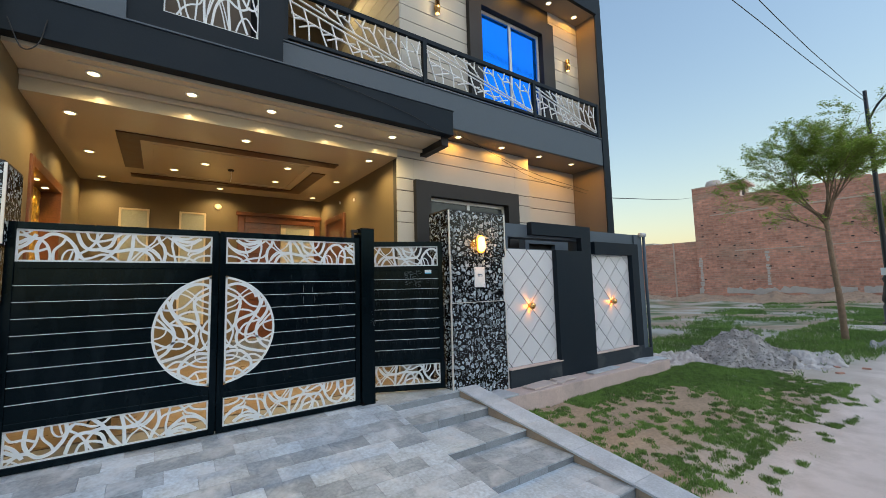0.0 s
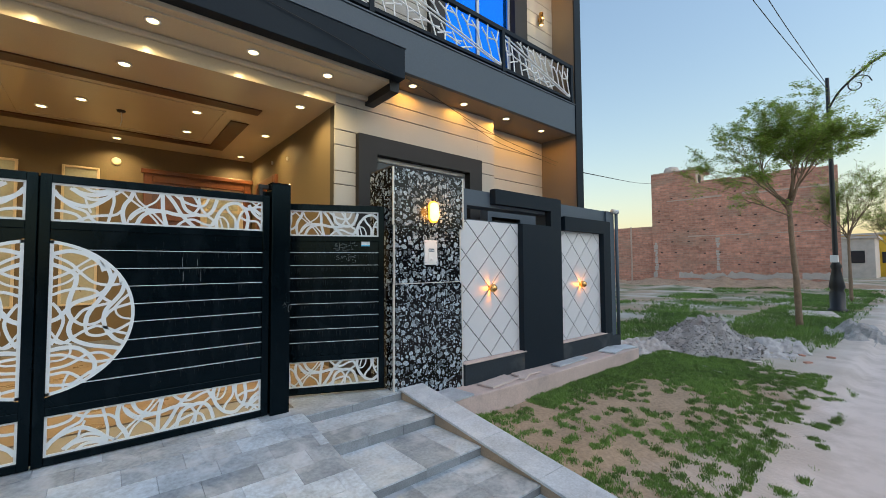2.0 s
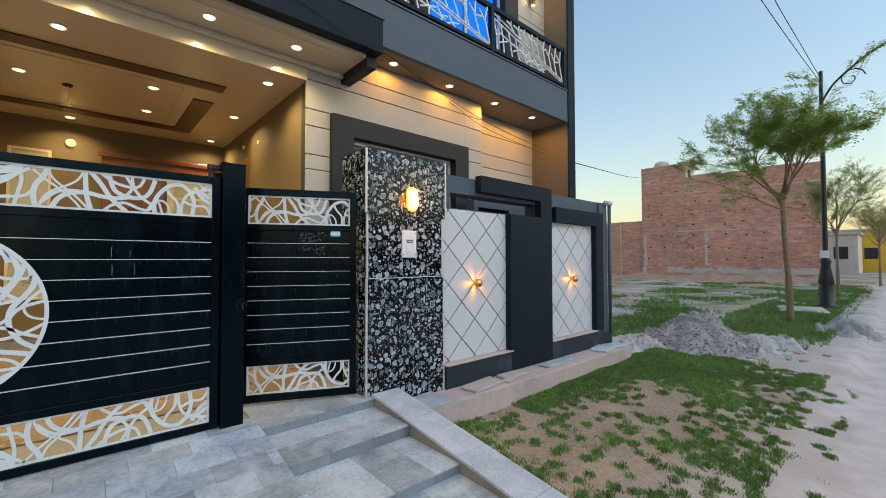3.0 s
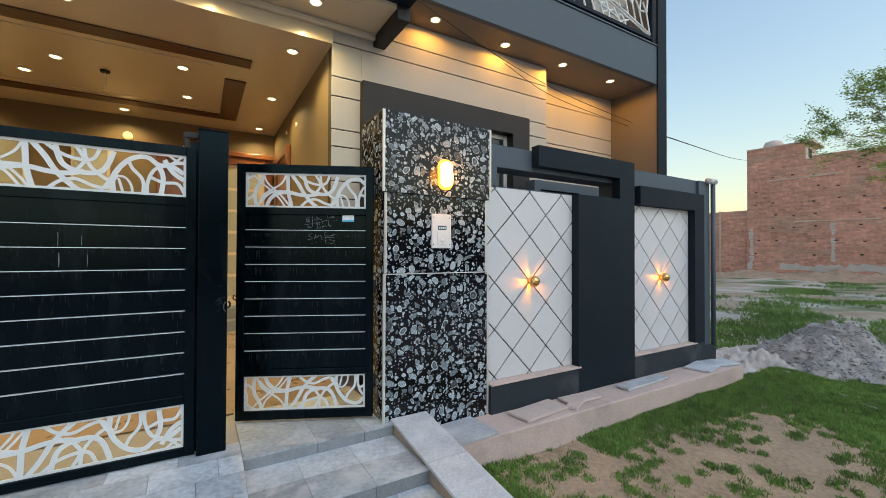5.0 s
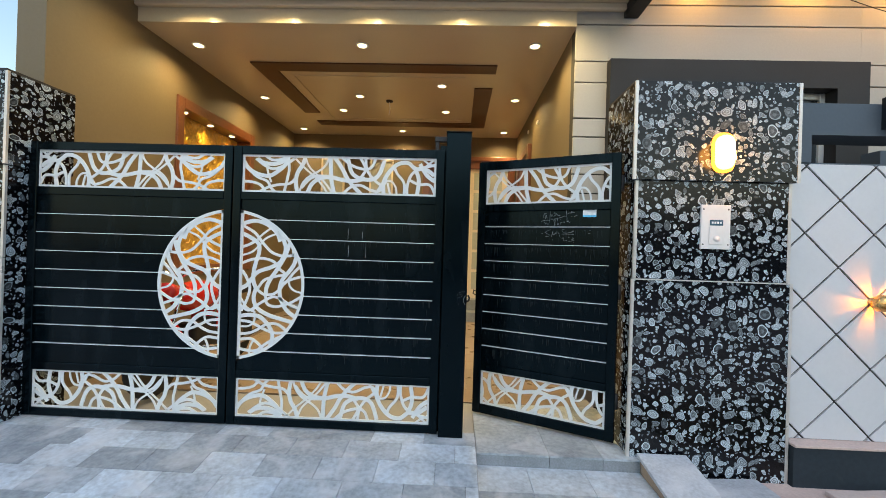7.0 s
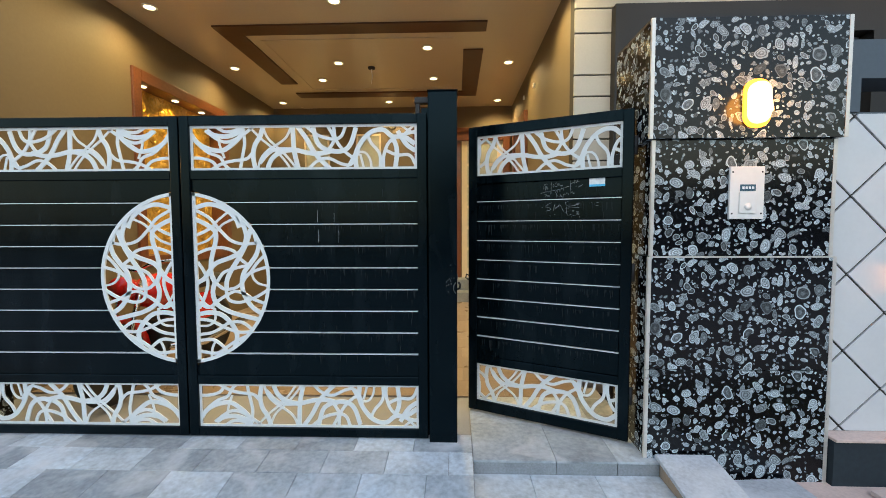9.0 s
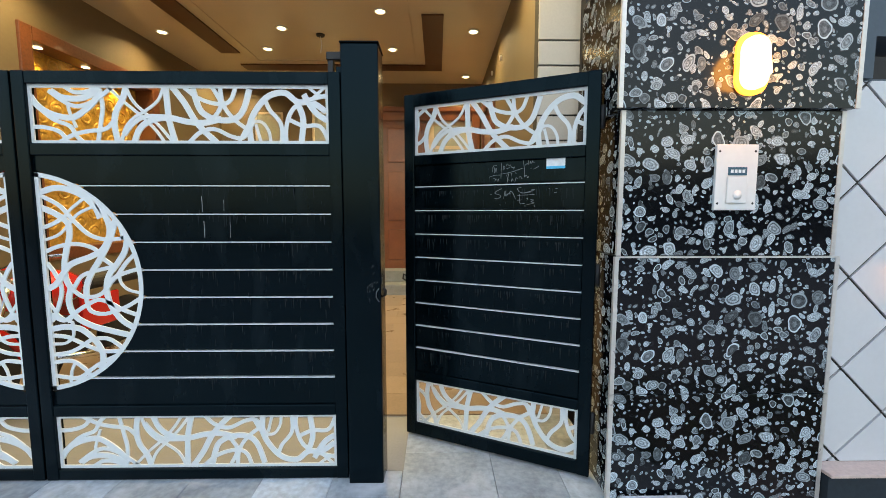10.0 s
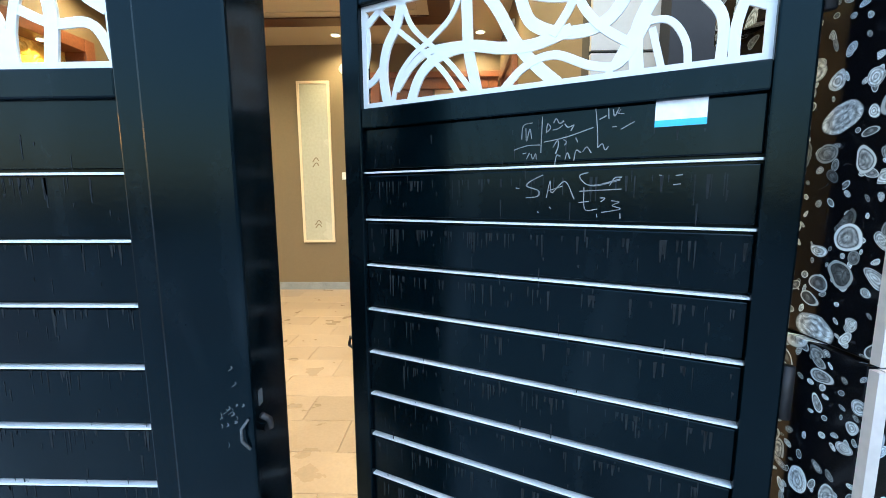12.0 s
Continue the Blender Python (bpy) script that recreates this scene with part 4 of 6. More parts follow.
wk = wicket()
chalk(wk, [((-0.6204, 1.6092), (-0.617, 1.6376), (-0.5969, 1.6426)), ((-0.6114, 1.6327), (-0.6092, 1.605), (-0.6025, 1.6299), (-0.598, 1.609)), ((-0.6383, 1.5871), (-0.6092, 1.5949), (-0.5812, 1.5953)), ((-0.617, 1.5778), (-0.6103, 1.5793)), ((-0.6092, 1.5659), (-0.6025, 1.5789)), ((-0.5991, 1.5769), (-0.5946, 1.5652), (-0.589, 1.5764), (-0.5868, 1.5643)), ((-0.5756, 1.6539), (-0.5767, 1.6172), (-0.5778, 1.5781)), ((-0.5666, 1.619), (-0.5644, 1.6373), (-0.5577, 1.63), (-0.5644, 1.6212)), ((-0.5521, 1.639), (-0.5465, 1.6479), (-0.5398, 1.6384), (-0.5308, 1.6425))], -0.002, 0.125, -0.03)
chalk(wk, [((-0.5532, 1.6243), (-0.542, 1.6265), (-0.533, 1.6325)), ((-0.528, 1.6355), (-0.5207, 1.6282), (-0.5095, 1.6313), (-0.514, 1.621)), ((-0.5711, 1.6003), (-0.5252, 1.6077), (-0.472, 1.6231)), ((-0.5521, 1.5884), (-0.5431, 1.6017), (-0.5409, 1.5915), (-0.5465, 1.5743)), ((-0.5297, 1.6029), (-0.523, 1.598), (-0.5263, 1.5908)), ((-0.505, 1.6054), (-0.5006, 1.5959)), ((-0.5476, 1.5504), (-0.5442, 1.5705), (-0.5364, 1.5683)), ((-0.5252, 1.5617), (-0.5207, 1.5749), (-0.5151, 1.5626)), ((-0.5073, 1.5586), (-0.5028, 1.579), (-0.4927, 1.5735)), ((-0.4905, 1.5761), (-0.4826, 1.5849), (-0.4737, 1.5725))], -0.002, 0.125, -0.03)
chalk(wk, [((-0.4681, 1.6601), (-0.4636, 1.6208), (-0.4614, 1.5816)), ((-0.4614, 1.583), (-0.4524, 1.5904), (-0.4468, 1.5786), (-0.4401, 1.5856)), ((-0.4602, 1.639), (-0.4468, 1.6453)), ((-0.444, 1.6589), (-0.4423, 1.6382)), ((-0.4356, 1.6562), (-0.4322, 1.6423), (-0.4244, 1.6584)), ((-0.4216, 1.6546), (-0.4244, 1.6474), (-0.4143, 1.646)), ((-0.4356, 1.6217), (-0.4272, 1.6222)), ((-0.4188, 1.6163), (-0.3953, 1.6289))], -0.002, 0.125, -0.03)
chalk(wk, [((-0.5711, 1.5005), (-0.598, 1.4877), (-0.6064, 1.4771), (-0.5812, 1.467), (-0.5823, 1.4546), (-0.6081, 1.4507)), ((-0.5633, 1.4512), (-0.556, 1.4884), (-0.5521, 1.4632), (-0.5252, 1.487), (-0.505, 1.4496)), ((-0.5588, 1.466), (-0.5297, 1.4757)), ((-0.477, 1.5033), (-0.4944, 1.4971), (-0.4815, 1.48), (-0.458, 1.4775), (-0.4154, 1.4886)), ((-0.4356, 1.4755), (-0.4272, 1.4901), (-0.4132, 1.492)), ((-0.4944, 1.4641), (-0.4132, 1.4675))], -0.002, 0.125)
chalk(wk, [((-0.4849, 1.4727), (-0.4815, 1.4275), (-0.4569, 1.4274)), ((-0.4944, 1.4406), (-0.4748, 1.4432)), ((-0.4524, 1.4512), (-0.4423, 1.4508), (-0.4496, 1.4436)), ((-0.43, 1.4452), (-0.4154, 1.4421), (-0.4272, 1.4351), (-0.4121, 1.4284), (-0.4468, 1.421)), ((-0.6316, 1.4732), (-0.6232, 1.4714)), ((-0.346, 1.494), (-0.3415, 1.4928)), ((-0.3225, 1.4754), (-0.309, 1.4768)), ((-0.318, 1.4927), (-0.3068, 1.4937)), ((-0.556, 1.4309), (-0.5521, 1.4267)), ((-0.5812, 1.422), (-0.579, 1.4179)), ((-0.458, 1.4165), (-0.4569, 1.4114)), ((-0.4132, 1.4195), (-0.4121, 1.4094))], -0.002, 0.125)
dust_drips(wk, -0.92, -0.07, -0.0024, 560, 43)
wk.matrix_basis = pose(2.752, 4.376, 0, 0, 0, -25)

# ---- house: shell ----
BACK = 9.35
structure("floor_porch", (-1.47, 2.76, 4.46, BACK, -0.2, 0.10), GROUT, "tan tiled porch floor", "floor")
structure("wall_west", (-1.70, -1.47, 4.70, 6.13, -0.3, 8.6), TAN, "olive beige porch side wall", "wall")
structure("wall_west_back", (-1.70, -1.47, 7.83, 14.0, -0.3, 8.6), TAN, "olive beige porch side wall", "wall")
structure("wall_west_low", (-1.70, -1.47, 6.13, 7.83, -0.3, 0.95), TAN, "olive beige wall below the niche", "wall")
structure("wall_west_high", (-1.70, -1.47, 6.13, 7.83, 2.98, 8.6), TAN, "olive beige wall above the niche", "wall")
structure("wall_porch_east", (2.76, 2.99, 5.715, BACK, -0.3, 3.95), TAN, "olive beige porch side wall", "wall")
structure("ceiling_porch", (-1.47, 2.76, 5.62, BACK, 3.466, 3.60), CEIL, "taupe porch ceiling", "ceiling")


def niche():
    ob = thing("lit_niche", "wooden framed wall niche with lit embossed gold panel", "niche")
    bm = bmesh.new()
    for y0, y1, z0, z1 in ((6.13, 6.24, 0.95, 2.98), (7.72, 7.83, 0.95, 2.98), (6.24, 7.72, 2.86, 2.98), (6.24, 7.72, 0.95, 1.06)):
        box(bm, -1.695, -1.445, y0, y1, z0, z1, 0.006)
    part("wood_frame", bm, WOOD, ob, "red-brown wooden surround")
    panel = boxpart("panel", (-1.695, -1.66, 6.24, 7.72, 1.06, 2.86), MURAL, ob, 0, "embossed gold wall panel")
    rosette = mesh_of("rosette", lathe(bmesh.new(), [(0.075, 0.0), (0.07, 0.008), (0.055, 0.010), (0.045, 0.002), (0.03, 0.010), (0.0, 0.014)], (0, 0, 0), "x", 14), MURAL)
    for i in range(9):
        for j in range(9):
            piece("rosette", rosette, panel, Matrix.Translation((-1.66, 6.33 + 0.163 * i, 1.18 + 0.2 * j + 0.1 * (i % 2))))
    for y in (6.40, 6.90, 7.40):
        bm = lathe(bmesh.new(), [(0.0, 0.0), (0.035, 0.0), (0.035, -0.006), (0.0, -0.006)], (-1.56, y, 2.859), "z", 16)
        part("spot", bm, BULB, ob)
        lo = new("niche_light", lamp_data("niche_light", "SPOT", 10, 0.02, 110, 0.7, (1.0, 0.66, 0.1)))
        lo.parent = ob
        lo.location = (-1.57, y, 2.84)


niche()

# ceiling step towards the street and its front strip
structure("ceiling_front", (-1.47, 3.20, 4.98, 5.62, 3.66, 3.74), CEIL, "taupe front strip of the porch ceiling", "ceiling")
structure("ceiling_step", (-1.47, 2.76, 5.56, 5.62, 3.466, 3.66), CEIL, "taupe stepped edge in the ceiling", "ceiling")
bm = bmesh.new()
box(bm, -1.47, 3.2, 5.50, 5.56, 3.60, 3.66, 0.015)
box(bm, -1.05, 2.9, 5.08, 5.10, 3.645, 3.66, 0.004)
tagged(part("trim_cornice", bm, CEIL), "taupe plaster cornice line", "cornice", "", "structure")

# walnut bands of the ceiling tray
bands = thing("ceiling_bands", "dark walnut laminate bands framing the ceiling tray", "ceiling trim", "", "structure")
for d in ((-0.78, 2.10, 6.37, 6.58), (-0.78, -0.54, 6.58, 8.09), (1.865, 2.10, 7.03, 8.50), (-0.73, 2.10, 8.50, 8.72)):
    boxpart("band", (*d, 3.448, 3.4655), TRIMW, bands, 0.002)
bm = bmesh.new()
for d in ((-0.42, 1.74, 6.72, 6.74), (-0.42, 1.74, 8.36, 8.38), (-0.42, -0.40, 6.74, 8.36), (1.72, 1.74, 6.74, 8.36)):
    box(bm, *d, 3.458, 3.4655)
part("tray_lip", bm, CEIL, bands)
rose = thing("ceiling_hook", "ceiling rose with short hanging wire for a fan", "ceiling hook")
part("rose", lathe(bmesh.new(), [(0.0, 0.0), (0.05, 0.0), (0.045, -0.02), (0.0, -0.025)], (0.66, 7.55, 3.466), "z", 18), CHAR, rose, "", True)
part("wire", tube(bmesh.new(), [(0.66, 7.55, 3.45), (0.67, 7.55, 3.35), (0.655, 7.56, 3.26)], 0.006, 6), WHITE, rose)


# ---- downlights: one thing, copied ----
def downlight(energy, cone, color=WARM, blend=0.9):
    ob = thing("downlight", "small round recessed warm ceiling downlight, lit", "downlight", "recessed downlights")
    part("trim_ring", lathe(bmesh.new(), [(0.050, -0.001), (0.066, -0.001), (0.066, -0.008), (0.052, -0.010), (0.050, -0.004)], (0, 0, 0), "z", 24), WHITE, ob, "", True)
    part("lens", lathe(bmesh.new(), [(0.0, -0.002), (0.050, -0.002), (0.047, -0.010), (0.0, -0.016)], (0, 0, 0), "z", 20), BULB, ob, "glowing warm lens")
    lo = new("downlight_light", lamp_data("downlight_light", "SPOT", energy, 0.035, cone, blend, color))
    lo.parent = ob
    lo.location = (0, 0, -0.025)
    return ob


first = downlight(50, 150)
first.matrix_basis = pose(-1.15, 6.0, 3.466)
for x, y in ((0.64, 5.96), (2.44, 5.93), (-1.15, 7.5), (2.45, 7.44), (-1.15, 9.0), (0.65, 9.02), (2.47, 9.0), (0.27, 7.38), (-0.13, 7.97), (1.44, 6.98), (1.46, 7.97)):
    copy_thing(first, pose(x, y, 3.466))
for x in (-0.88, -0.03, 0.82, 1.69, 2.52):
    copy_thing(first, pose(x, 5.27, 3.66))
soff = downlight(12, 176, (1.0, 0.42, 0.05), 0.25)
soff.matrix_basis = pose(3.85, 5.38, 3.955)
copy_thing(soff, pose(4.865, 5.40, 3.955))
deep = downlight(26, 176, (1.0, 0.42, 0.05), 0.25)
deep.matrix_basis = pose(5.88, 5.40, 3.955)
copy_thing(deep, pose(6.89, 5.40, 3.955))
for x in (4.6, 5.5, 6.4, 7.25):
    copy_thing(soff, pose(x, 5.38, 7.42))

# ---- back wall of the porch with windows and door ----
tagged(boxpart("wall_back", (-1.47, 2.76, BACK, BACK + 0.23, -0.2, 3.60), TAN), "olive beige back wall of the porch", "wall", "", "structure")


def tall_window(x0, x1, name):
    ob = thing(name, "tall narrow frosted window with cream frame", "window", "", "structure")
    z0, z1 = 0.80, 3.0
    bm = bmesh.new()
    for d in ((x0, x0 + 0.035, z0, z1), (x1 - 0.035, x1, z0, z1), (x0 + 0.035, x1 - 0.035, z0, z0 + 0.035), (x0 + 0.035, x1 - 0.035, z1 - 0.035, z1)):
        box(bm, d[0], d[1], BACK - 0.03, BACK - 0.002, d[2], d[3], 0.004)
    part("window_frame", bm, CREAM, ob)
    boxpart("pane", (x0 + 0.035, x1 - 0.035, BACK - 0.016, BACK - 0.003, z0 + 0.035, z1 - 0.035), FROST, ob, 0, "frosted pale green pane")
    bm = bmesh.new()
    for z in (1.0, 1.05, 1.85, 1.92):
        ribbon(bm, [((x0 + x1) / 2 - 0.05, z), ((x0 + x1) / 2, z + 0.06), ((x0 + x1) / 2 + 0.04, z + 0.02)], 0.012, BACK - 0.018, BACK - 0.0165, lambda x, z: True)
    part("etched_motif", bm, TAN, ob)


tall_window(-0.92, -0.47, "window_1")
tall_window(0.0, 0.45, "window_2")
bm = lathe(bmesh.new(), [(0.0, 0.0), (0.065, 0.0), (0.065, -0.02), (0.05, -0.03), (0.0, -0.032)], (0.655, BACK, 3.15), "y", 24)
tagged(part("vent_cap", bm, CREAM, None, "", True), "round cream vent cap high on the porch wall", "vent cap")
sw = thing("switch_plate", "white light switch plate beside the door", "switch")
boxpart("plate", (0.58, 0.80, BACK - 0.012, BACK - 0.001, 1.68, 1.78), WHITE, sw, 0.003)
for k in range(2):
    boxpart("rocker", (0.60 + 0.10 * k, 0.68 + 0.10 * k, BACK - 0.017, BACK - 0.0125, 1.695, 1.765), WHITE, sw, 0.002)
structure("baseboard", (-1.47, 2.76, BACK - 0.014, BACK - 0.001, 0.10, 0.22), RISER, "grey tile skirting along the porch wall", "skirting")

door = thing("door_1", "carved red-brown wooden double door with pale glazed leaf", "door", "", "structure")
bm = bmesh.new()
for d in ((1.02, 1.15, 0.45, 3.02), (2.60, 2.73, 0.45, 3.02), (1.15, 2.60, 2.86, 3.02)):
    box(bm, d[0], d[1], BACK - 0.07, BACK - 0.002, d[2], d[3], 0.012)
box(bm, 0.98, 2.755, BACK - 0.10, BACK - 0.07, 3.0, 3.08, 0.01)
part("wood_frame", bm, WOOD, door)
bm = bmesh.new()
box(bm, 1.15, 1.86, BACK - 0.04, BACK - 0.004, 0.45, 2.86)
for x0, x1, z0, z1 in ((1.22, 1.79, 0.6, 1.1), (1.22, 1.79, 1.25, 2.05), (1.22, 1.79, 2.2, 2.75)):
    box(bm, x0, x1, BACK - 0.055, BACK - 0.04, z0, z1, 0.012)
part("leaf", bm, WOOD, door)
leaf2 = boxpart("leaf", (1.88, 2.60, BACK - 0.03, BACK - 0.004, 0.45, 2.86), CREAM, door, 0, "cream glazed door leaf")
for k in range(6):
    boxpart("pane", (1.98, 2.50, BACK - 0.034, BACK - 0.0305, 0.62 + 0.37 * k, 0.94 + 0.37 * k), FROST, leaf2)
dsteps = thing("door_steps", "two dark tiled steps before the porch door", "steps")
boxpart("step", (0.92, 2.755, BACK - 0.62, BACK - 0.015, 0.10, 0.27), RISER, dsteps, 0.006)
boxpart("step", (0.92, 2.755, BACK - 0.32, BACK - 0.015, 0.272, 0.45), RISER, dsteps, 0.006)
sided = thing("door_2", "red-brown wooden side door in a wooden frame", "door", "", "structure")
bm = bmesh.new()
for d in ((7.75, 7.87, 0.10, 2.95), (8.75, 8.87, 0.10, 2.95), (7.87, 8.75, 2.83, 2.95)):
    box(bm, 2.70, 2.758, d[0], d[1], d[2], d[3], 0.01)
part("wood_frame", bm, WOOD, sided)
bm = box(bmesh.new(), 2.735, 2.757, 7.87, 8.75, 0.10, 2.83)
for z0, z1 in ((0.3, 1.2), (1.4, 2.6)):
    box(bm, 2.725, 2.735, 7.99, 8.63, z0, z1, 0.004)
part("leaf", bm, WOOD, sided)
for y, z in ((8.05, 3.2), (7.3, 3.12)):
    bm = lathe(bmesh.new(), [(0.0, 0.0), (0.03, 0.0), (0.03, -0.02), (0.0, -0.022)], (2.759, y, z), "x", 14)
    tagged(part("wall_cap", bm, WHITE), "small white round cap on the porch wall", "wall cap", "caps on the porch wall")

# ---- house: street facade, ground floor ----
facade = thing("wall_facade", "off-white plank-clad house front", "wall", "", "structure")
bm = bmesh.new()
box(bm, 2.76, 3.30, 5.612, 5.715, -0.3, 3.955)
box(bm, 5.12, 5.76, 5.612, 5.92, -0.3, 3.955)
box(bm, 3.30, 5.12, 5.612, 5.84, 2.92, 3.955)
box(bm, 3.30, 5.12, 5.612, 5.84, -0.3, 1.0)
box(bm, 5.76, 7.58, 5.922, 6.15, -0.3, 3.955)
box(bm, 2.88, 4.55, 5.612, 5.84, 4.55, 8.6)
box(bm, 6.30, 7.58, 5.612, 5.84, 4.55, 8.6)
box(bm, 4.55, 6.30, 5.612, 5.84, 6.80, 8.6)
part("groove_backing", bm, GROOVE, facade)
GROOVES = [1.03, 1.38, 1.56, 1.91, 2.09, 2.442, 2.617, 2.956, 3.155, 3.50, 3.69, 3.95]


def planks(x0, x1, zs, y0, y1, parent):
    for a, b in zip(zs, zs[1:]):
        boxpart("plank", (x0, x1, y0, y1, a + 0.006, b - 0.006), SIDING, parent, 0.002)


planks(2.762, 3.07, [-0.1, 0.5, 0.68] + GROOVES, 5.588, 5.612, facade)
planks(3.07, 5.36, [3.155, 3.50, 3.69, 3.95], 5.588, 5.612, facade)
planks(5.36, 5.76, [-0.1, 0.5, 0.68] + GROOVES, 5.588, 5.612, facade)
planks(5.762, 7.58, [0.0, 0.5, 0.9, 1.3, 1.7, 2.06, 2.42, 2.66, 3.02, 3.26, 3.62, 3.95], 5.898, 5.922, facade)
UP = [4.55 + 0.265 * k for k in range(12)]
planks(2.88, 4.30, UP, 5.588, 5.612, facade)
planks(6.62, 7.58, UP, 5.588, 5.612, facade)


def framed_window(name, x0, x1, z0, z1, ix0, ix1, iz0, iz1, y, label, pane_mat):
    ob = thing(name, label, "window", "", "structure")
    bm = bmesh.new()
    prism(bm, [(x0, z0), (ix0, z0), (ix0, iz1), (ix1, iz1), (ix1, z0), (x1, z0), (x1, z1), (x0, z1)], y, y + 0.12)
    part("surround", bm, CHAR, ob, "projecting charcoal surround")
    yw = y + 0.15
    mid = (ix0 + ix1) / 2
    bm = bmesh.new()
    for d in ((ix0, ix0 + 0.05, iz0, iz1), (ix1 - 0.05, ix1, iz0, iz1), (mid - 0.03, mid + 0.03, iz0, iz1)):
        box(bm, d[0], d[1], yw - 0.03, yw + 0.03, d[2], d[3], 0.004)
    for a, b in ((ix0 + 0.05, mid - 0.03), (mid + 0.03, ix1 - 0.05)):
        box(bm, a, b, yw - 0.029, yw + 0.029, iz0, iz0 + 0.05, 0.004)
        box(bm, a, b, yw - 0.029, yw + 0.029, iz1 - 0.06, iz1, 0.004)
    part("window_frame", bm, ALU, ob, "white aluminium sliding frame")
    for a, b in ((ix0 + 0.05, mid - 0.03), (mid + 0.03, ix1 - 0.05)):
        boxpart("pane", (a, b, yw - 0.004, yw + 0.004, iz0 + 0.05, iz1 - 0.06), pane_mat, ob)
    return ob


DARKPANE = M("dark_window_glass", (0.03, 0.035, 0.04), 0.06, 0, 0.1, 1, 5)
framed_window("window_3", 3.06, 5.36, 0.95, 3.142, 3.34, 5.08, 1.0, 2.90, 5.495, "white sliding window in a projecting charcoal surround", DARKPANE)
framed_window("window_4", 4.28, 6.64, 4.55, 7.05, 4.58, 6.28, 4.60, 6.74, 5.495, "upper sliding window, sky reflection coloured into its blue panes, in charcoal surround", REFL)

# porch front fascia, its return beam, balcony band and soffit
fasc = thing("porch_fascia", "dark slate fascia over the porch with thin light lip", "fascia", "", "structure")
boxpart("board", (-1.72, 3.33, 4.82, 4.96, 3.69, 4.07), NAVY, fasc, 0.006)
boxpart("lip", (-1.72, 3.345, 4.805, 5.08, 4.072, 4.09), GREY, fasc, 0.003)
boxpart("return_beam", (3.20, 3.33, 4.96, 5.587, 3.56, 3.95), CHAR, fasc, 0.004, "dark charcoal return beam")
boxpart("end_block", (2.99, 3.33, 4.961, 5.085, 3.75, 4.06), NAVY, fasc)
balc = thing("balcony_slab", "grey painted balcony edge band and soffit", "balcony", "", "structure")
boxpart("band", (0.88, 7.578, 5.09, 5.16, 3.94, 4.52), GREY, balc, 0.006)
boxpart("floor_slab", (0.88, 7.578, 5.16, 9.0, 4.30, 4.54), GREY, balc)
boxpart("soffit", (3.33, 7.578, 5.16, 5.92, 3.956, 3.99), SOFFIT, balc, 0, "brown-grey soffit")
boxpart("lip", (0.88, 7.578, 5.075, 5.15, 4.523, 4.545), GREY, balc, 0.003)
left_block = thing("upper_parapet", "dark slate upper parapet block with cut-metal insert", "parapet", "", "structure")
boxpart("block", (-1.72, -0.32, 4.95, 5.6, 4.10, 5.9), NAVY, left_block)
boxpart("block", (0.60, 0.88, 4.95, 5.6, 4.10, 5.9), NAVY, left_block)
boxpart("block", (-0.32, 0.60, 4.95, 5.6, 4.10, 4.36), NAVY, left_block)
boxpart("grey_band", (-1.72, -0.62, 4.90, 4.949, 4.10, 4.42), GREY, left_block)
part("cut_panel", fret_band(0.92, 4.36, 5.2, lambda u: -0.32 + u, False, 0.0, 4.96), JALI, left_block, "white cut-metal panel")
boxpart("backing", (-0.32, 0.60, 5.50, 5.6, 4.36, 5.9), TANFIN, left_block)
fin = thing("facade_fin", "taupe and slate end fin of the house front", "wall", "", "structure")
boxpart("fin", (7.582, 7.80, 5.10, 14.0, -0.3, 8.6), TANFIN, fin)
boxpart("edge", (7.578, 7.804, 5.07, 5.098, -0.3, 8.6), NAVY, fin, 0.003)
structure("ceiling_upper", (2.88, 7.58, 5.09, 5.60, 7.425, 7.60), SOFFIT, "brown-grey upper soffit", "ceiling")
structure("fascia_upper", (0.9, 7.578, 5.02, 5.088, 7.40, 8.0), NAVY, "dark slate upper fascia", "fascia")

# recess behind the balcony on the upper floor
structure("wall_recess_east", (2.88, 3.10, 5.842, 8.8, 4.54, 8.6), GROOVE, "plank-clad side of the balcony recess", "wall")
rec = thing("recess_cladding", "plank cladding on the side of the balcony recess", "cladding", "", "structure")
for a, b in zip(UP, UP[1:]):
    boxpart("plank", (2.855, 2.879, 5.59, 8.8, a + 0.006, b - 0.006), SIDING, rec, 0.002)
structure("wall_recess_back", (-1.47, 2.88, 8.8, 9.0, 4.54, 8.6), TAN, "tan back wall of the balcony recess", "wall")
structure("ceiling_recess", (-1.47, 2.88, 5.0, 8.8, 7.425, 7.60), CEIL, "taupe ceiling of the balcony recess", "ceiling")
rdoor = thing("door_3", "dark red wooden balcony door", "door", "", "structure")
boxpart("leaf", (0.9, 2.4, 8.76, 8.798, 4.545, 6.7), WOOD, rdoor, 0.01)
for x, y in ((0.3, 6.2), (1.9, 6.2), (1.0, 7.6), (2.5, 7.4)):
    copy_thing(first, pose(x, y, 7.424))
structure("roof_slab", (-1.7, 7.8, 5.0, 14.0, 8.6, 8.8), GREY, "flat roof of the house", "roof")
structure("wall_rear", (-1.7, 7.8, 14.0, 14.2, -0.3, 8.6), TANFIN, "plain rear wall of the house", "wall")
structure("wall_upper_porch", (-1.47, 2.76, 9.6, 9.8, -0.2, 4.5), TAN, "inner wall behind the porch", "wall")


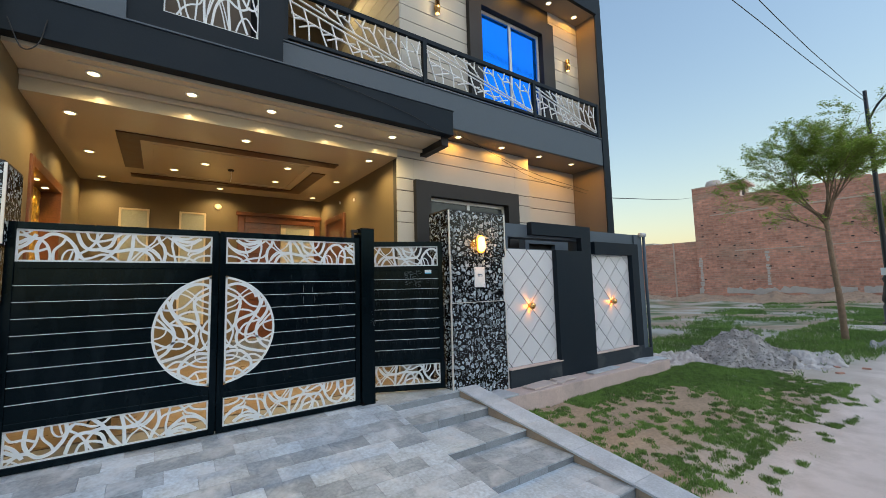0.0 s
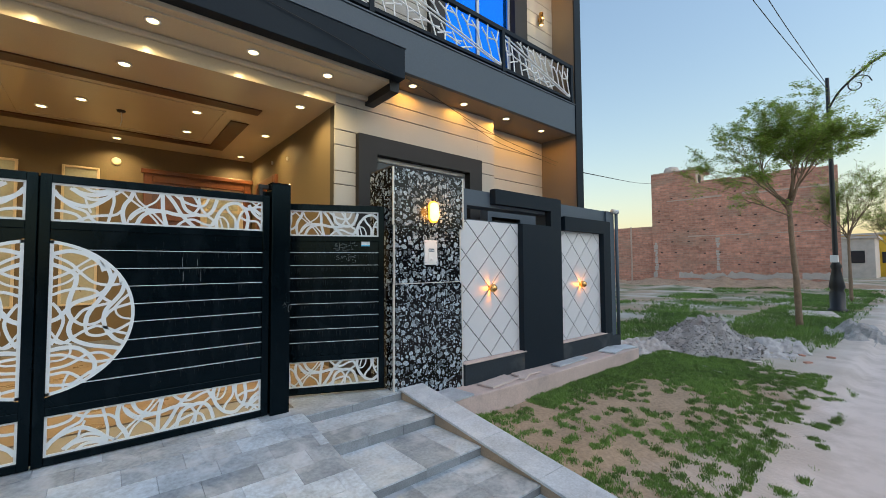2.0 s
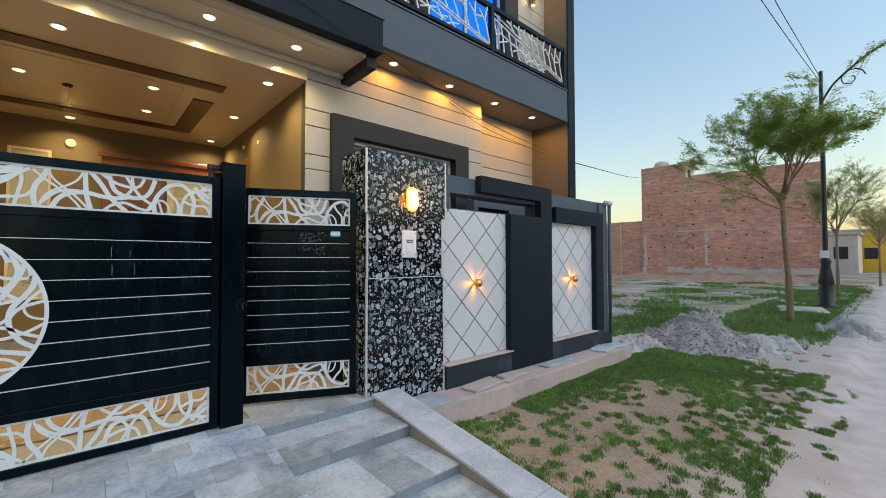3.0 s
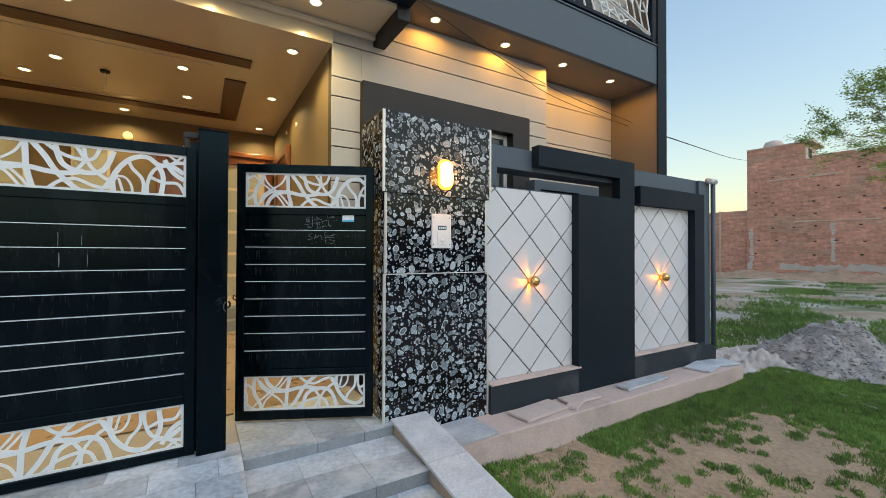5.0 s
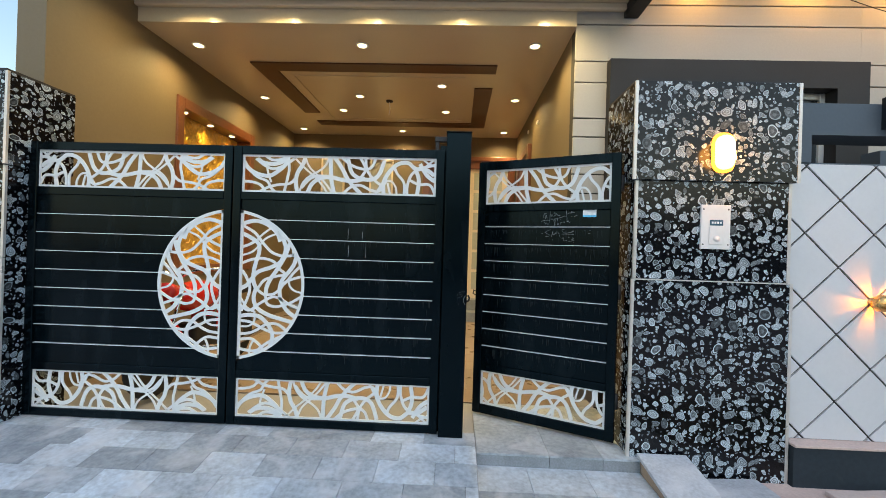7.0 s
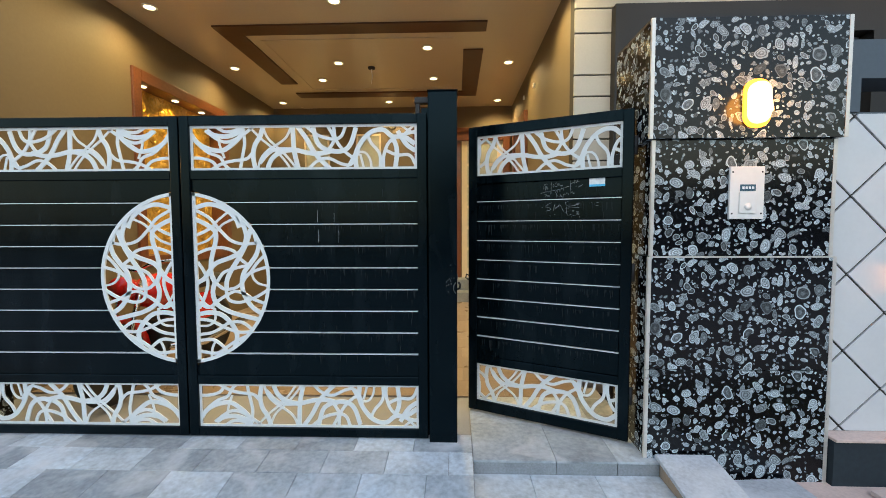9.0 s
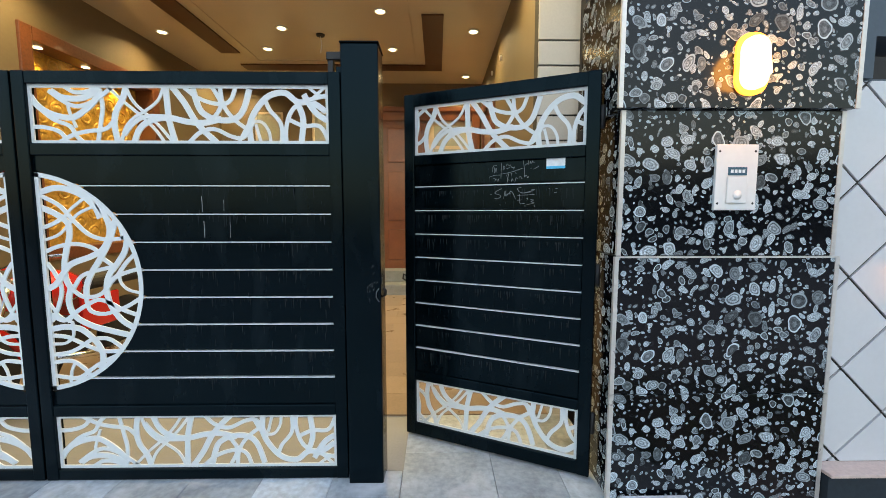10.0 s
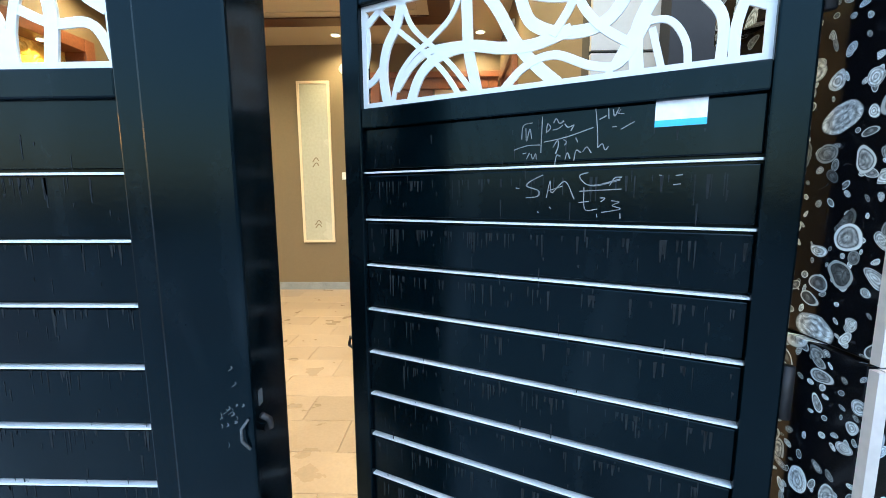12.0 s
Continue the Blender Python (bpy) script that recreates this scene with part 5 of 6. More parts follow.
def up_lamp(x, z):
    ob = thing("tube_wall_lamp", "short brass tube wall lamp with up and down light", "wall lamp", "upper wall lamps")
    bm = lathe(bmesh.new(), [(0.0, -0.12), (0.045, -0.12), (0.045, -0.03), (0.05, -0.03), (0.05, 0.03), (0.045, 0.03), (0.045, 0.12), (0.0, 0.12)], (x, 5.52, z), "z", 18)
    part("tube", bm, GOLD, ob, "", True)
    boxpart("bracket", (x - 0.02, x + 0.02, 5.545, 5.587, z - 0.03, z + 0.03), GOLD, ob)
    for s in (-1, 1):
        bm = lathe(bmesh.new(), [(0.0, 0.0), (0.036, 0.0), (0.036, 0.004), (0.0, 0.004)], (x, 5.52, z + s * 0.124 - 0.002), "z", 14)
        part("lens", bm, AMBER, ob)
    lo = new("tube_lamp_light", lamp_data("tube_lamp_light", "POINT", 3, 0.03))
    lo.parent = ob
    lo.location = (x, 5.44, z)


up_lamp(3.58, 6.30)
up_lamp(7.12, 6.30)


# ---- balcony railing ----
def railing():
    ob = thing("balcony_railing", "dark steel balcony railing with criss-cross white bars", "railing")
    ys = 5.10
    xs = [0.93, 3.01, 5.47, 7.47]
    z0, z1 = 4.58, 5.26
    for x in xs:
        boxpart("post", (x - 0.035, x + 0.035, ys - 0.03, ys + 0.04, 4.545, z1 + 0.03), NAVY, ob, 0.004)
    rnd = random.Random(4)
    for a, b in zip(xs, xs[1:]):
        a, b = a + 0.035, b - 0.035
        boxpart("top_rail", (a, b, ys - 0.025, ys + 0.035, z1 - 0.04, z1 + 0.03), NAVY, ob, 0.004)
        boxpart("bottom_rail", (a, b, ys - 0.02, ys + 0.03, z0, z0 + 0.05), NAVY, ob, 0.004)
        za, zb = z0 + 0.05, z1 - 0.04
        span = b - a
        line = lambda t, off: (a + span * t, zb - 0.02 - (zb - za - 0.06) * t + off)
        segs = [(line(0, 0), line(1, 0)), (line(0, -0.085), line(1, -0.06)), (line(0.02, -0.235), line(0.62, -0.19))]
        n = 11
        for k in range(n):
            t = (k + 0.6) / n
            room = zb - line(t, 0)[1]
            if room > 0.1:
                node = line(t - 0.01, room * rnd.uniform(0.42, 0.6))
                segs += [(line(t + 0.035, 0), node), (node, (node[0] + span * rnd.uniform(0.0, 0.03), zb)), (node, (node[0] - span * 0.05, node[1] + room * 0.25))]
                if k % 2:
                    segs.append((node, (node[0] + span * 0.065, min(zb, node[1] + 0.02))))
            room = line(t, -0.085)[1] - za
            if room > 0.1:
                node = line(t - 0.015, -0.085 - room * rnd.uniform(0.42, 0.58))
                segs += [(line(t - 0.045, -0.085), node), (node, (node[0] + span * rnd.uniform(0.0, 0.04), za)), (node, (node[0] + span * 0.05, node[1] + 0.03))]
                if k % 2:
                    segs.append((node, (node[0] - span * 0.06, max(za, node[1] - 0.06))))
        for (xa, p), (xb, q) in segs:
            xa, xb, p, q = max(a, min(b, xa)), max(a, min(b, xb)), max(za, min(zb, p)), max(za, min(zb, q))
            if math.hypot(xb - xa, q - p) < 0.05:
                continue
            bm = tube(bmesh.new(), [(xa, ys + rnd.uniform(0.0, 0.012), p), (xb, ys + rnd.uniform(0.0, 0.012), q)], 0.0125, 5)
            part("bar", bm, STICK, ob)
    return ob


railing()


# ---- cables and the loop on the house edge ----
def cable(pts, r, label, name="cable"):
    bm = tube(bmesh.new(), spline([Vector(p) for p in pts], 8), r, 6)
    return tagged(part(name, bm, CABLE), label, "cable")


cable([(1.1, 4.80, 4.06), (2.45, 4.80, 3.86), (3.0, 4.79, 3.70), (3.45, 4.95, 3.78), (4.12, 5.36, 3.92), (4.87, 5.40, 3.75), (5.52, 5.40, 3.62), (6.17, 5.45, 3.56), (7.57, 5.50, 3.47)], 0.0045, "thin black cable sagging across the house front")
cable([(4.87, 5.42, 3.73), (5.6, 5.50, 3.57), (6.4, 5.55, 3.50), (7.57, 5.55, 3.42)], 0.004, "thin black cable sagging across the house front")
cable([(-1.4, 4.80, 3.80), (-1.3, 4.79, 3.55), (-1.2, 4.8, 3.62), (-1.15, 4.80, 3.86)], 0.005, "loose wire end hanging from the fascia")
cable([(7.83, 5.3, 3.05), (7.95, 5.25, 3.1), (7.98, 5.22, 3.3), (7.9, 5.25, 3.42), (7.83, 5.3, 3.35)], 0.012, "coiled cable loop at the house corner")
cable([(7.82, 5.3, 3.3), (22.5, 10.6, 5.8), (37.2, 15.9, 8.5)], 0.010, "slack cable running to the brick house")
cable([(20.1, 2.75, 7.55), (16, 2.9, 7.42), (12, 3.1, 7.5), (2, 3.6, 7.9), (-24, 4.4, 9.0)], 0.009, "overhead cable above the street")
cable([(20.1, 2.75, 7.7), (16, 2.82, 7.6), (12, 2.95, 7.72), (0, 3.3, 8.4), (-24, 4.0, 9.6)], 0.009, "overhead cable above the street")


# ---- motorcycle parked inside the gate ----
def motorcycle():
    ob = thing("motorcycle", "small red motorcycle parked inside the gate", "motorcycle")
    x, z = -0.62, 0.12
    for y, nm in ((4.80, "front_wheel"), (5.98, "rear_wheel")):
        w = part(nm, lathe(bmesh.new(), [(0.20, -0.02), (0.225, -0.03), (0.27, -0.03), (0.285, 0.0), (0.27, 0.03), (0.225, 0.03), (0.20, 0.02)], (x, y, z + 0.285), "x", 28), RUBBER, ob, "", True)
        bm = lathe(bmesh.new(), [(0.0, -0.05), (0.04, -0.05), (0.05, 0.0), (0.04, 0.05), (0.0, 0.05)], (x, y, z + 0.285), "x", 14)
        for k in range(12):
            a = k * math.pi / 6
            tube(bm, [(x, y + 0.04 * math.cos(a), z + 0.285 + 0.04 * math.sin(a)), (x, y + 0.21 * math.cos(a), z + 0.285 + 0.21 * math.sin(a))], 0.003, 4)
        part("spokes", bm, CHROME, w)
    bm = bmesh.new()
    for s in (-1, 1):
        tube(bm, [(x + s * 0.07, 4.80, z + 0.285), (x + s * 0.07, 5.02, z + 0.86)], 0.018, 8)
    part("fork", bm, CHROME, ob, "", True)
    bm = bmesh.new()
    bmesh.ops.create_uvsphere(bm, u_segments=20, v_segments=12, radius=1, matrix=Matrix.Translation((x, 5.28, z + 0.74)) @ Matrix.Diagonal((0.14, 0.29, 0.14, 1)))
    part("fuel_tank", bm, RED, ob, "glossy red fuel tank", True)
    bm = bmesh.new()
    box(bm, x - 0.13, x + 0.13, 5.5, 6.12, z + 0.70, z + 0.79, 0.035)
    part("seat", bm, RUBBER, ob, "black seat")
    for s in (-1, 1):
        bm = box(bmesh.new(), x + s * 0.12 - 0.015, x + s * 0.12 + 0.015, 5.42, 5.76, z + 0.42, z + 0.66, 0.01)
        part("side_cover", bm, RED, ob, "red side cover")
    bm = box(bmesh.new(), x - 0.11, x + 0.11, 5.12, 5.52, z + 0.26, z + 0.52, 0.03)
    part("engine", bm, CHAR, ob)
    bm = bmesh.new()
    tube(bm, spline([Vector((x - 0.34, 5.12, z + 1.0)), Vector((x - 0.15, 5.04, z + 0.98)), Vector((x, 5.03, z + 0.92)), Vector((x + 0.15, 5.04, z + 0.98)), Vector((x + 0.34, 5.12, z + 1.0))]), 0.012, 8)
    part("handlebar", bm, CHROME, ob, "", True)
    part("headlight", lathe(bmesh.new(), [(0.0, -0.06), (0.085, -0.05), (0.085, 0.0), (0.06, 0.08), (0.0, 0.10)], (x, 4.93, z + 0.80), "y", 20), RED, ob, "", True)
    bm = bmesh.new()
    arc = [math.radians(k) for k in range(20, 171, 15)]
    tube(bm, [(x, 4.80 - 0.31 * math.cos(a), z + 0.285 + 0.31 * math.sin(a)) for a in arc], 0.035, 6)
    part("front_mudguard", bm, RED, ob, "", True)
    bm = tube(bmesh.new(), [(x + 0.12, 5.2, z + 0.3), (x + 0.14, 5.6, z + 0.22), (x + 0.14, 6.3, z + 0.27)], [0.02, 0.03, 0.04], 10)
    part("exhaust", bm, CHROME, ob, "", True)
    bm = tube(bmesh.new(), [(x - 0.05, 5.5, z + 0.3), (x - 0.20, 5.5, z + 0.0)], 0.012, 6)
    part("side_stand", bm, CHAR, ob)


motorcycle()


# ---- unseen row of plain blocks, added to darken the gate's reflections ----
row = thing("opposite_row", "unseen row of plain dark blocks added for the gate to reflect", "house", "", "structure")
for k in range(9):
    x = -36 + k * 9.0
    # kept low on the left so more sky reflects in the gate
    boxpart("wall", (x, x + 8.95, -24, -15.0, -0.5, (4.4, 5.4, 4.0)[k % 3] if x >= 0 else 1.5), SHADE, row)

# ---- far side: brick house, low wall, street furniture, trees ----
def brick_house():
    ob = thing("brick_house", "unplastered red brick house with bare concrete bands", "house")
    ob.matrix_basis = Matrix.Translation((36.9, 15.8, -0.5)) @ Matrix.Rotation(math.atan2(-0.995, 0.1), 4, "Z")
    L, T, D = 11.6, 3.3, 3.0
    boxpart("wall", (0, L, 0, 9, 0, 8.45), BRICK, ob, 0, "raw red brick wall")
    tower = boxpart("tower", (0, T, 0, D, 8.45, 9.62), BRICK, ob, 0, "raised raw brick stair tower")
    boxpart("plaster", (T, T + 0.03, 0.25, D, 8.45, 9.62), WHITEWASH, tower, 0, "weathered plaster side of the tower")
    # dark plate on the plaster; colour gives the opening its inner shade
    boxpart("opening", (T + 0.031, T + 0.05, 0.9, 1.8, 8.7, 9.35), GROOVE, tower)
    boxpart("roof", (T - 0.5, T + 0.45, -0.12, D + 0.3, 9.62, 9.80), WHITEWASH, tower, 0, "thin concrete roof slab")
    boxpart("coping", (0, T - 0.5, -0.03, 0.3, 9.62, 9.70), CONCBAND, tower)
    rnd = random.Random(3)
    # uneven courses along the top of the wall
    bm = bmesh.new()
    x = T + 0.4
    while x < L - 0.3:
        w = rnd.uniform(0.4, 1.4)
        box(bm, x, min(L, x + w), 0.0, 0.23, 8.45, 8.45 + rnd.choice((0.06, 0.08, 0.16)))
        x += w + 0.004
    part("top_course", bm, BRICK, ob)
    for z, h in ((7.16, 0.13), (4.10, 0.10)):
        bm = bmesh.new()
        x = -0.02
        while x < L:
            w = rnd.uniform(0.5, 1.6)
            if rnd.random() < 0.86:
                box(bm, x, min(L, x + w), -0.03, -0.005, z + rnd.uniform(-0.02, 0.02), z + h + rnd.uniform(-0.03, 0.03))
            x += w + 0.01
        tagged(part("band", bm, CONCBAND, ob, "rough concrete band"), kind="stuff")
    for x in (0.15, 4.6):
        bm = bmesh.new()
        for k in range(16):
            z = 1.0 + 0.2 * k
            if rnd.random() < 0.7:
                box(bm, x + rnd.uniform(-0.05, 0.05), x + 0.16 + rnd.uniform(0, 0.12), -0.012, -0.003, z, z + 0.17)
        tagged(part("mortar_smear", bm, WHITEWASH, ob, "pale mortar smeared down the joint"), kind="stuff")
    bm = bmesh.new()
    top = [(0.15 * k, 1.18 + 0.25 * noise.noise((k * 0.11, 2.0, 0.0)) + 0.25 * noise.noise((k * 0.5, 5.0, 0.0))) for k in range(77)]
    for (xa, za), (xb, zb) in zip(top, top[1:]):
        if noise.noise((xa * 0.5, 9.0, 1.0)) > -0.12:
            zl = 0.78 + 0.22 * noise.noise((xa * 0.9, 1.0, 3.0))
            prism(bm, [(xa, zl), (xb + 0.002, zl), (xb + 0.002, max(zl + 0.05, zb)), (xa, max(zl + 0.05, za))], -0.03, -0.006)
    tagged(part("salt_stain", bm, WHITEWASH, ob, "flaking pale salt along the base"), kind="stuff")
    # scaffold holes as thin dark plates, their shade put into the colour
    bm = bmesh.new()
    for j in range(2, 9):
        for i in range(10):
            if rnd.random() < 0.6:
                x, z = 0.5 + i * 1.1 + rnd.uniform(-0.15, 0.15), j * 0.92 + rnd.uniform(-0.1, 0.1)
                box(bm, x, x + 0.15, -0.012, -0.002, z, z + 0.09)
    tagged(part("putlog_plates", bm, GROOVE, ob, "dark plates drawn for the shaded scaffold holes in the brickwork"), kind="stuff")
    bm = lathe(bmesh.new(), [(0.0, 0.0), (0.6, 0.0), (0.62, 0.55), (0.5, 0.8), (0.2, 0.9), (0.0, 0.9)], (1.1, 2.0, 9.62), "z", 20)
    part("water_tank", bm, WHITEWASH, ob, "pale roof water tank", True)
    boxpart("garden_wall", (-18, 0, 0.2, 0.5, 0, 5.2), BRICK, ob, 0, "lower raw brick wall")
    for x in (-14, -9.0, -1.9):
        boxpart("pier", (x, x + 0.12, 0.12, 0.2, 0, 5.25), CONCBAND, ob)


brick_house()


def far_building(x, y, w, d, h, mat, label):
    ob = thing("distant_house", label, "house", "distant houses")
    boxpart("wall", (x, x + w, y, y + d, -0.5, h), mat, ob)
    boxpart("roof", (x - 0.3, x + w + 0.3, y - 0.3, y + d + 0.3, h, h + 0.25), WHITEWASH, ob)
    for k in range(3):
        win = boxpart("window", (x - 0.03, x - 0.002, y + 0.8 + k * d / 3.2, y + 2.0 + k * d / 3.2, 1.4, 2.8), CHAR, ob)
        boxpart("pane", (x - 0.045, x - 0.031, y + 0.9 + k * d / 3.2, y + 1.9 + k * d / 3.2, 1.5, 2.7), DARKPANE, win)


far_building(76, -1.0, 14, 10, 5.0, YELLOW, "low yellow painted house far down the street")
far_building(66, 4.2, 7, 6, 4.2, WHITEWASH, "small plastered house with dark gate down the street")
far_building(84, 44, 8, 10, 9.0, WHITEWASH, "pale house showing above the garden wall")


def street_lamp(x, y):
    ob = thing("street_lamp", "tall black street lamp with curved arm and heavy base", "street lamp")
    z = ground_height(x, y) - 0.02
    prof = [(0.0, 0.0), (0.27, 0.0), (0.27, 0.12), (0.21, 0.16), (0.21, 0.7), (0.17, 0.78), (0.22, 0.9), (0.17, 1.2), (0.12, 1.5), (0.16, 1.62), (0.10, 1.75), (0.075, 2.0), (0.07, 5.0), (0.055, 8.3), (0.0, 8.32)]
    part("pole", lathe(bmesh.new(), prof, (x, y, z), "z", 16), IRON, ob, "", True)
    pts = spline([Vector((x, y, z + 7.2)), Vector((x - 0.1, y - 0.4, z + 7.8)), Vector((x - 0.3, y - 1.3, z + 8.45)), Vector((x - 0.5, y - 2.3, z + 8.75))])
    part("arm", tube(bmesh.new(), pts, 0.035, 8), IRON, ob, "", True)
    sc = [Vector((x - 0.2 - 0.05 * math.cos(k * 0.5), y - 0.75 - 0.35 * (1 - k / 16) * math.cos(k * 0.55), z + 7.75 + 0.35 * (1 - k / 16) * math.sin(k * 0.55))) for k in range(15)]
    part("scroll", tube(bmesh.new(), sc, 0.018, 6), IRON, ob, "", True)
    part("lamp_head", box(bmesh.new(), x - 0.62, x - 0.38, y - 2.9, y - 2.3, z + 8.70, z + 8.82, 0.03), IRON, ob)
    boxpart("meter_box", (x - 0.42, x - 0.24, y - 0.1, y + 0.1, z + 1.75, z + 2.0), WHITE, ob, 0.01, "small pale box strapped to the pole")


street_lamp(20.1, 2.75)
bm = box(bmesh.new(), -0.9, 0.9, -0.6, 0.6, 0, 0.10, 0.03)
cover = tagged(part("manhole_cover", bm, WHITEWASH), "pale concrete manhole slab in the grass", "manhole cover")
cover.matrix_basis = pose(18.4, 3.2, ground_height(18.4, 3.2) - 0.02, 0, 0, 12)


def tree(x, y, h, spread, seed, leaves, lean=(0.0, 0.0), low=()):
    """A slim tree: limbs fan out from a fork into a wide, flat-layered crown of fine twigs; low holds headings of drooping lower limbs."""
    rnd = random.Random(seed)
    z = ground_height(x, y) - 0.05
    ob = thing("street_tree", "slim young street tree with thin feathery green crown", "tree", "street trees")
    fork = h * 0.51
    trunk = [Vector((0, 0, 0)), Vector((lean[0] * 0.2, lean[1] * 0.2, fork * 0.35)), Vector((lean[0] * 0.7, lean[1] * 0.7, fork * 0.7)), Vector((lean[0], lean[1], fork))]
    bm = bmesh.new()
    tube(bm, spline(trunk, 5), [0.084 * (1 - 0.35 * k / 15) * h / 7 for k in range(16)], 10)
    for v in bm.verts:
        v.co += Vector((1, 1, 0)) * 0.022 * noise.noise(v.co * 4)
    twigs = []

    def grow(p, d, length, r, depth, lift):
        pts, q, dd = [p], p.copy(), d.copy()
        for _ in range(4):
            dd = (dd + Vector((rnd.uniform(-0.26, 0.26), rnd.uniform(-0.26, 0.26), rnd.uniform(-0.14, 0.14) + lift))).normalized()
            q = q + dd * length / 4
            pts.append(q.copy())
        tube(bm, pts, [max(0.0035, r * (1 - 0.16 * k)) for k in range(5)], 5 if depth < 2 else 3)
        if depth >= 2:
            twigs.append(pts)
        if depth < 4:
            for k in range(4 if depth < 2 else 3):
                i = rnd.choice((1, 2, 3, 4)) if depth else rnd.choice((2, 3, 4))
                nd = (dd + Vector((rnd.uniform(-1, 1), rnd.uniform(-1, 1), rnd.uniform(-0.3, 0.45)))).normalized()
                grow(pts[i], nd, length * rnd.uniform(0.5, 0.72), r * (1 - 0.12 * i) * 0.5, depth + 1, lift * 0.5)

    top = trunk[-1]
    for k in range(9):
        a = k * 2 * math.pi / 8 + rnd.uniform(-0.3, 0.3)
        rise = rnd.uniform(0.8, 2.4) if k < 7 else rnd.uniform(2.4, 4.0)
        grow(top - Vector((0, 0, rnd.uniform(0, 0.45))), Vector((math.cos(a), math.sin(a), rise)).normalized(), spread * rnd.uniform(0.62, 0.85), 0.031 * h / 6, 0, 0.05)
    for a in low:
        grow(trunk[2].lerp(top, 0.55), Vector((math.cos(a), math.sin(a), 0.28)).normalized(), spread * 0.8, 0.02 * h / 6, 1, -0.03)
    part("trunk", bm, BARK, ob, "thin grey-brown trunk and limbs", True)
    verts, faces = [], []
    full = [t for t in twigs if noise.noise(t[2] * 0.75) > -0.28]
    while len(faces) < leaves:
        t = rnd.choice(full if rnd.random() < 0.75 else twigs)
        n = rnd.randint(3, 9)
        for _ in range(n):
            k, f = rnd.randint(0, 3), rnd.random()
            c = t[k].lerp(t[k + 1], f) + Vector((rnd.gauss(0, 0.05), rnd.gauss(0, 0.05), rnd.gauss(0.0, 0.035)))
            a, s = rnd.uniform(0, 6.28), rnd.uniform(0.016, 0.036) * h / 7
            u = Vector((math.cos(a), math.sin(a), rnd.uniform(-0.5, 0.5))) * s
            w = Vector((-math.sin(a), math.cos(a), rnd.uniform(-0.7, 0.7))) * s * 0.5
            i = len(verts)
            verts += [tuple(c - u), tuple(c + w), tuple(c + u), tuple(c - w)]
            faces.append((i, i + 1, i + 2, i + 3))
    me = bpy.data.meshes.new("crown")
    me.from_pydata(verts, [], faces)
    me.materials.append(LEAF)
    cr = new("crown", me)
    cr.parent = ob
    cr["label"] = "sparse crown of tiny fresh green leaves"
    ob.matrix_basis = Matrix.Translation((x, y, z))


tree(15.0, 3.0, 7.0, 2.15, 8, 58000, (-0.12, 0.10), (2.4,))
tree(26.0, 2.9, 6.0, 2.0, 9, 26000)
tree(38.0, 1.9, 5.8, 2.1, 12, 14000)
tree(47.0, 1.6, 6.0, 2.2, 15, 9000)
tree(57.0, 1.4, 6.4, 2.3, 21, 8000)


# ---- heap of crushed stone ----
def heap(cx, cy, rx, ry, h, seed, label, mat, sharp=1.3):
    bm = bmesh.new()
    bmesh.ops.create_grid(bm, x_segments=72, y_segments=72, size=1.0)
    for v in bm.verts:
        d = math.hypot(v.co.x, v.co.y)
        a = noise.noise((v.co.x * 2 + seed, v.co.y * 2, 0)) * 0.35
        k = max(0, 1 - d * (1 + a))
        x, y = cx + v.co.x * rx, cy + v.co.y * ry
        z = ground_height(x, y) - 0.05 + h * k ** sharp + (0.16 * noise.noise((x * 2.2, y * 2.2, seed)) + 0.09 * noise.noise((x * 6, y * 6, seed)) + 0.05 * noise.noise((x * 17, y * 17, seed))) * min(1, k * 4) + (0.035 if k > 0.02 else 0)
        v.co = Vector((x, y, z))
    return tagged(part("gravel_mound", bm, mat, None, "", True), label, "heap")


heap(9.9, 3.75, 1.3, 1.05, 0.74, 1.0, "heap of grey crushed stone and sand", RUBBLE, 1.25)
heap(10.6, 2.9, 1.5, 0.8, 0.14, 4.0, "low spread of pale cement dust beside the heap", DUST)
heap(8.6, 4.3, 1.3, 0.8, 0.13, 9.0, "low spread of pale cement dust beside the heap", DUST)
heap(14.5, 1.9, 1.6, 0.6, 0.22, 7.0, "low spread of grey gravel by the road", RUBBLE)

for s in (-8.0, -3.5, 1.0, 5.5, 9.5):
    heap(36.9 + 0.1 * s - 2.2, 15.8 - 0.995 * s, 2.6, 4.2, 0.42, 20 + s, "low bank of loose brown soil before the brick wall", SOIL, 1.25)


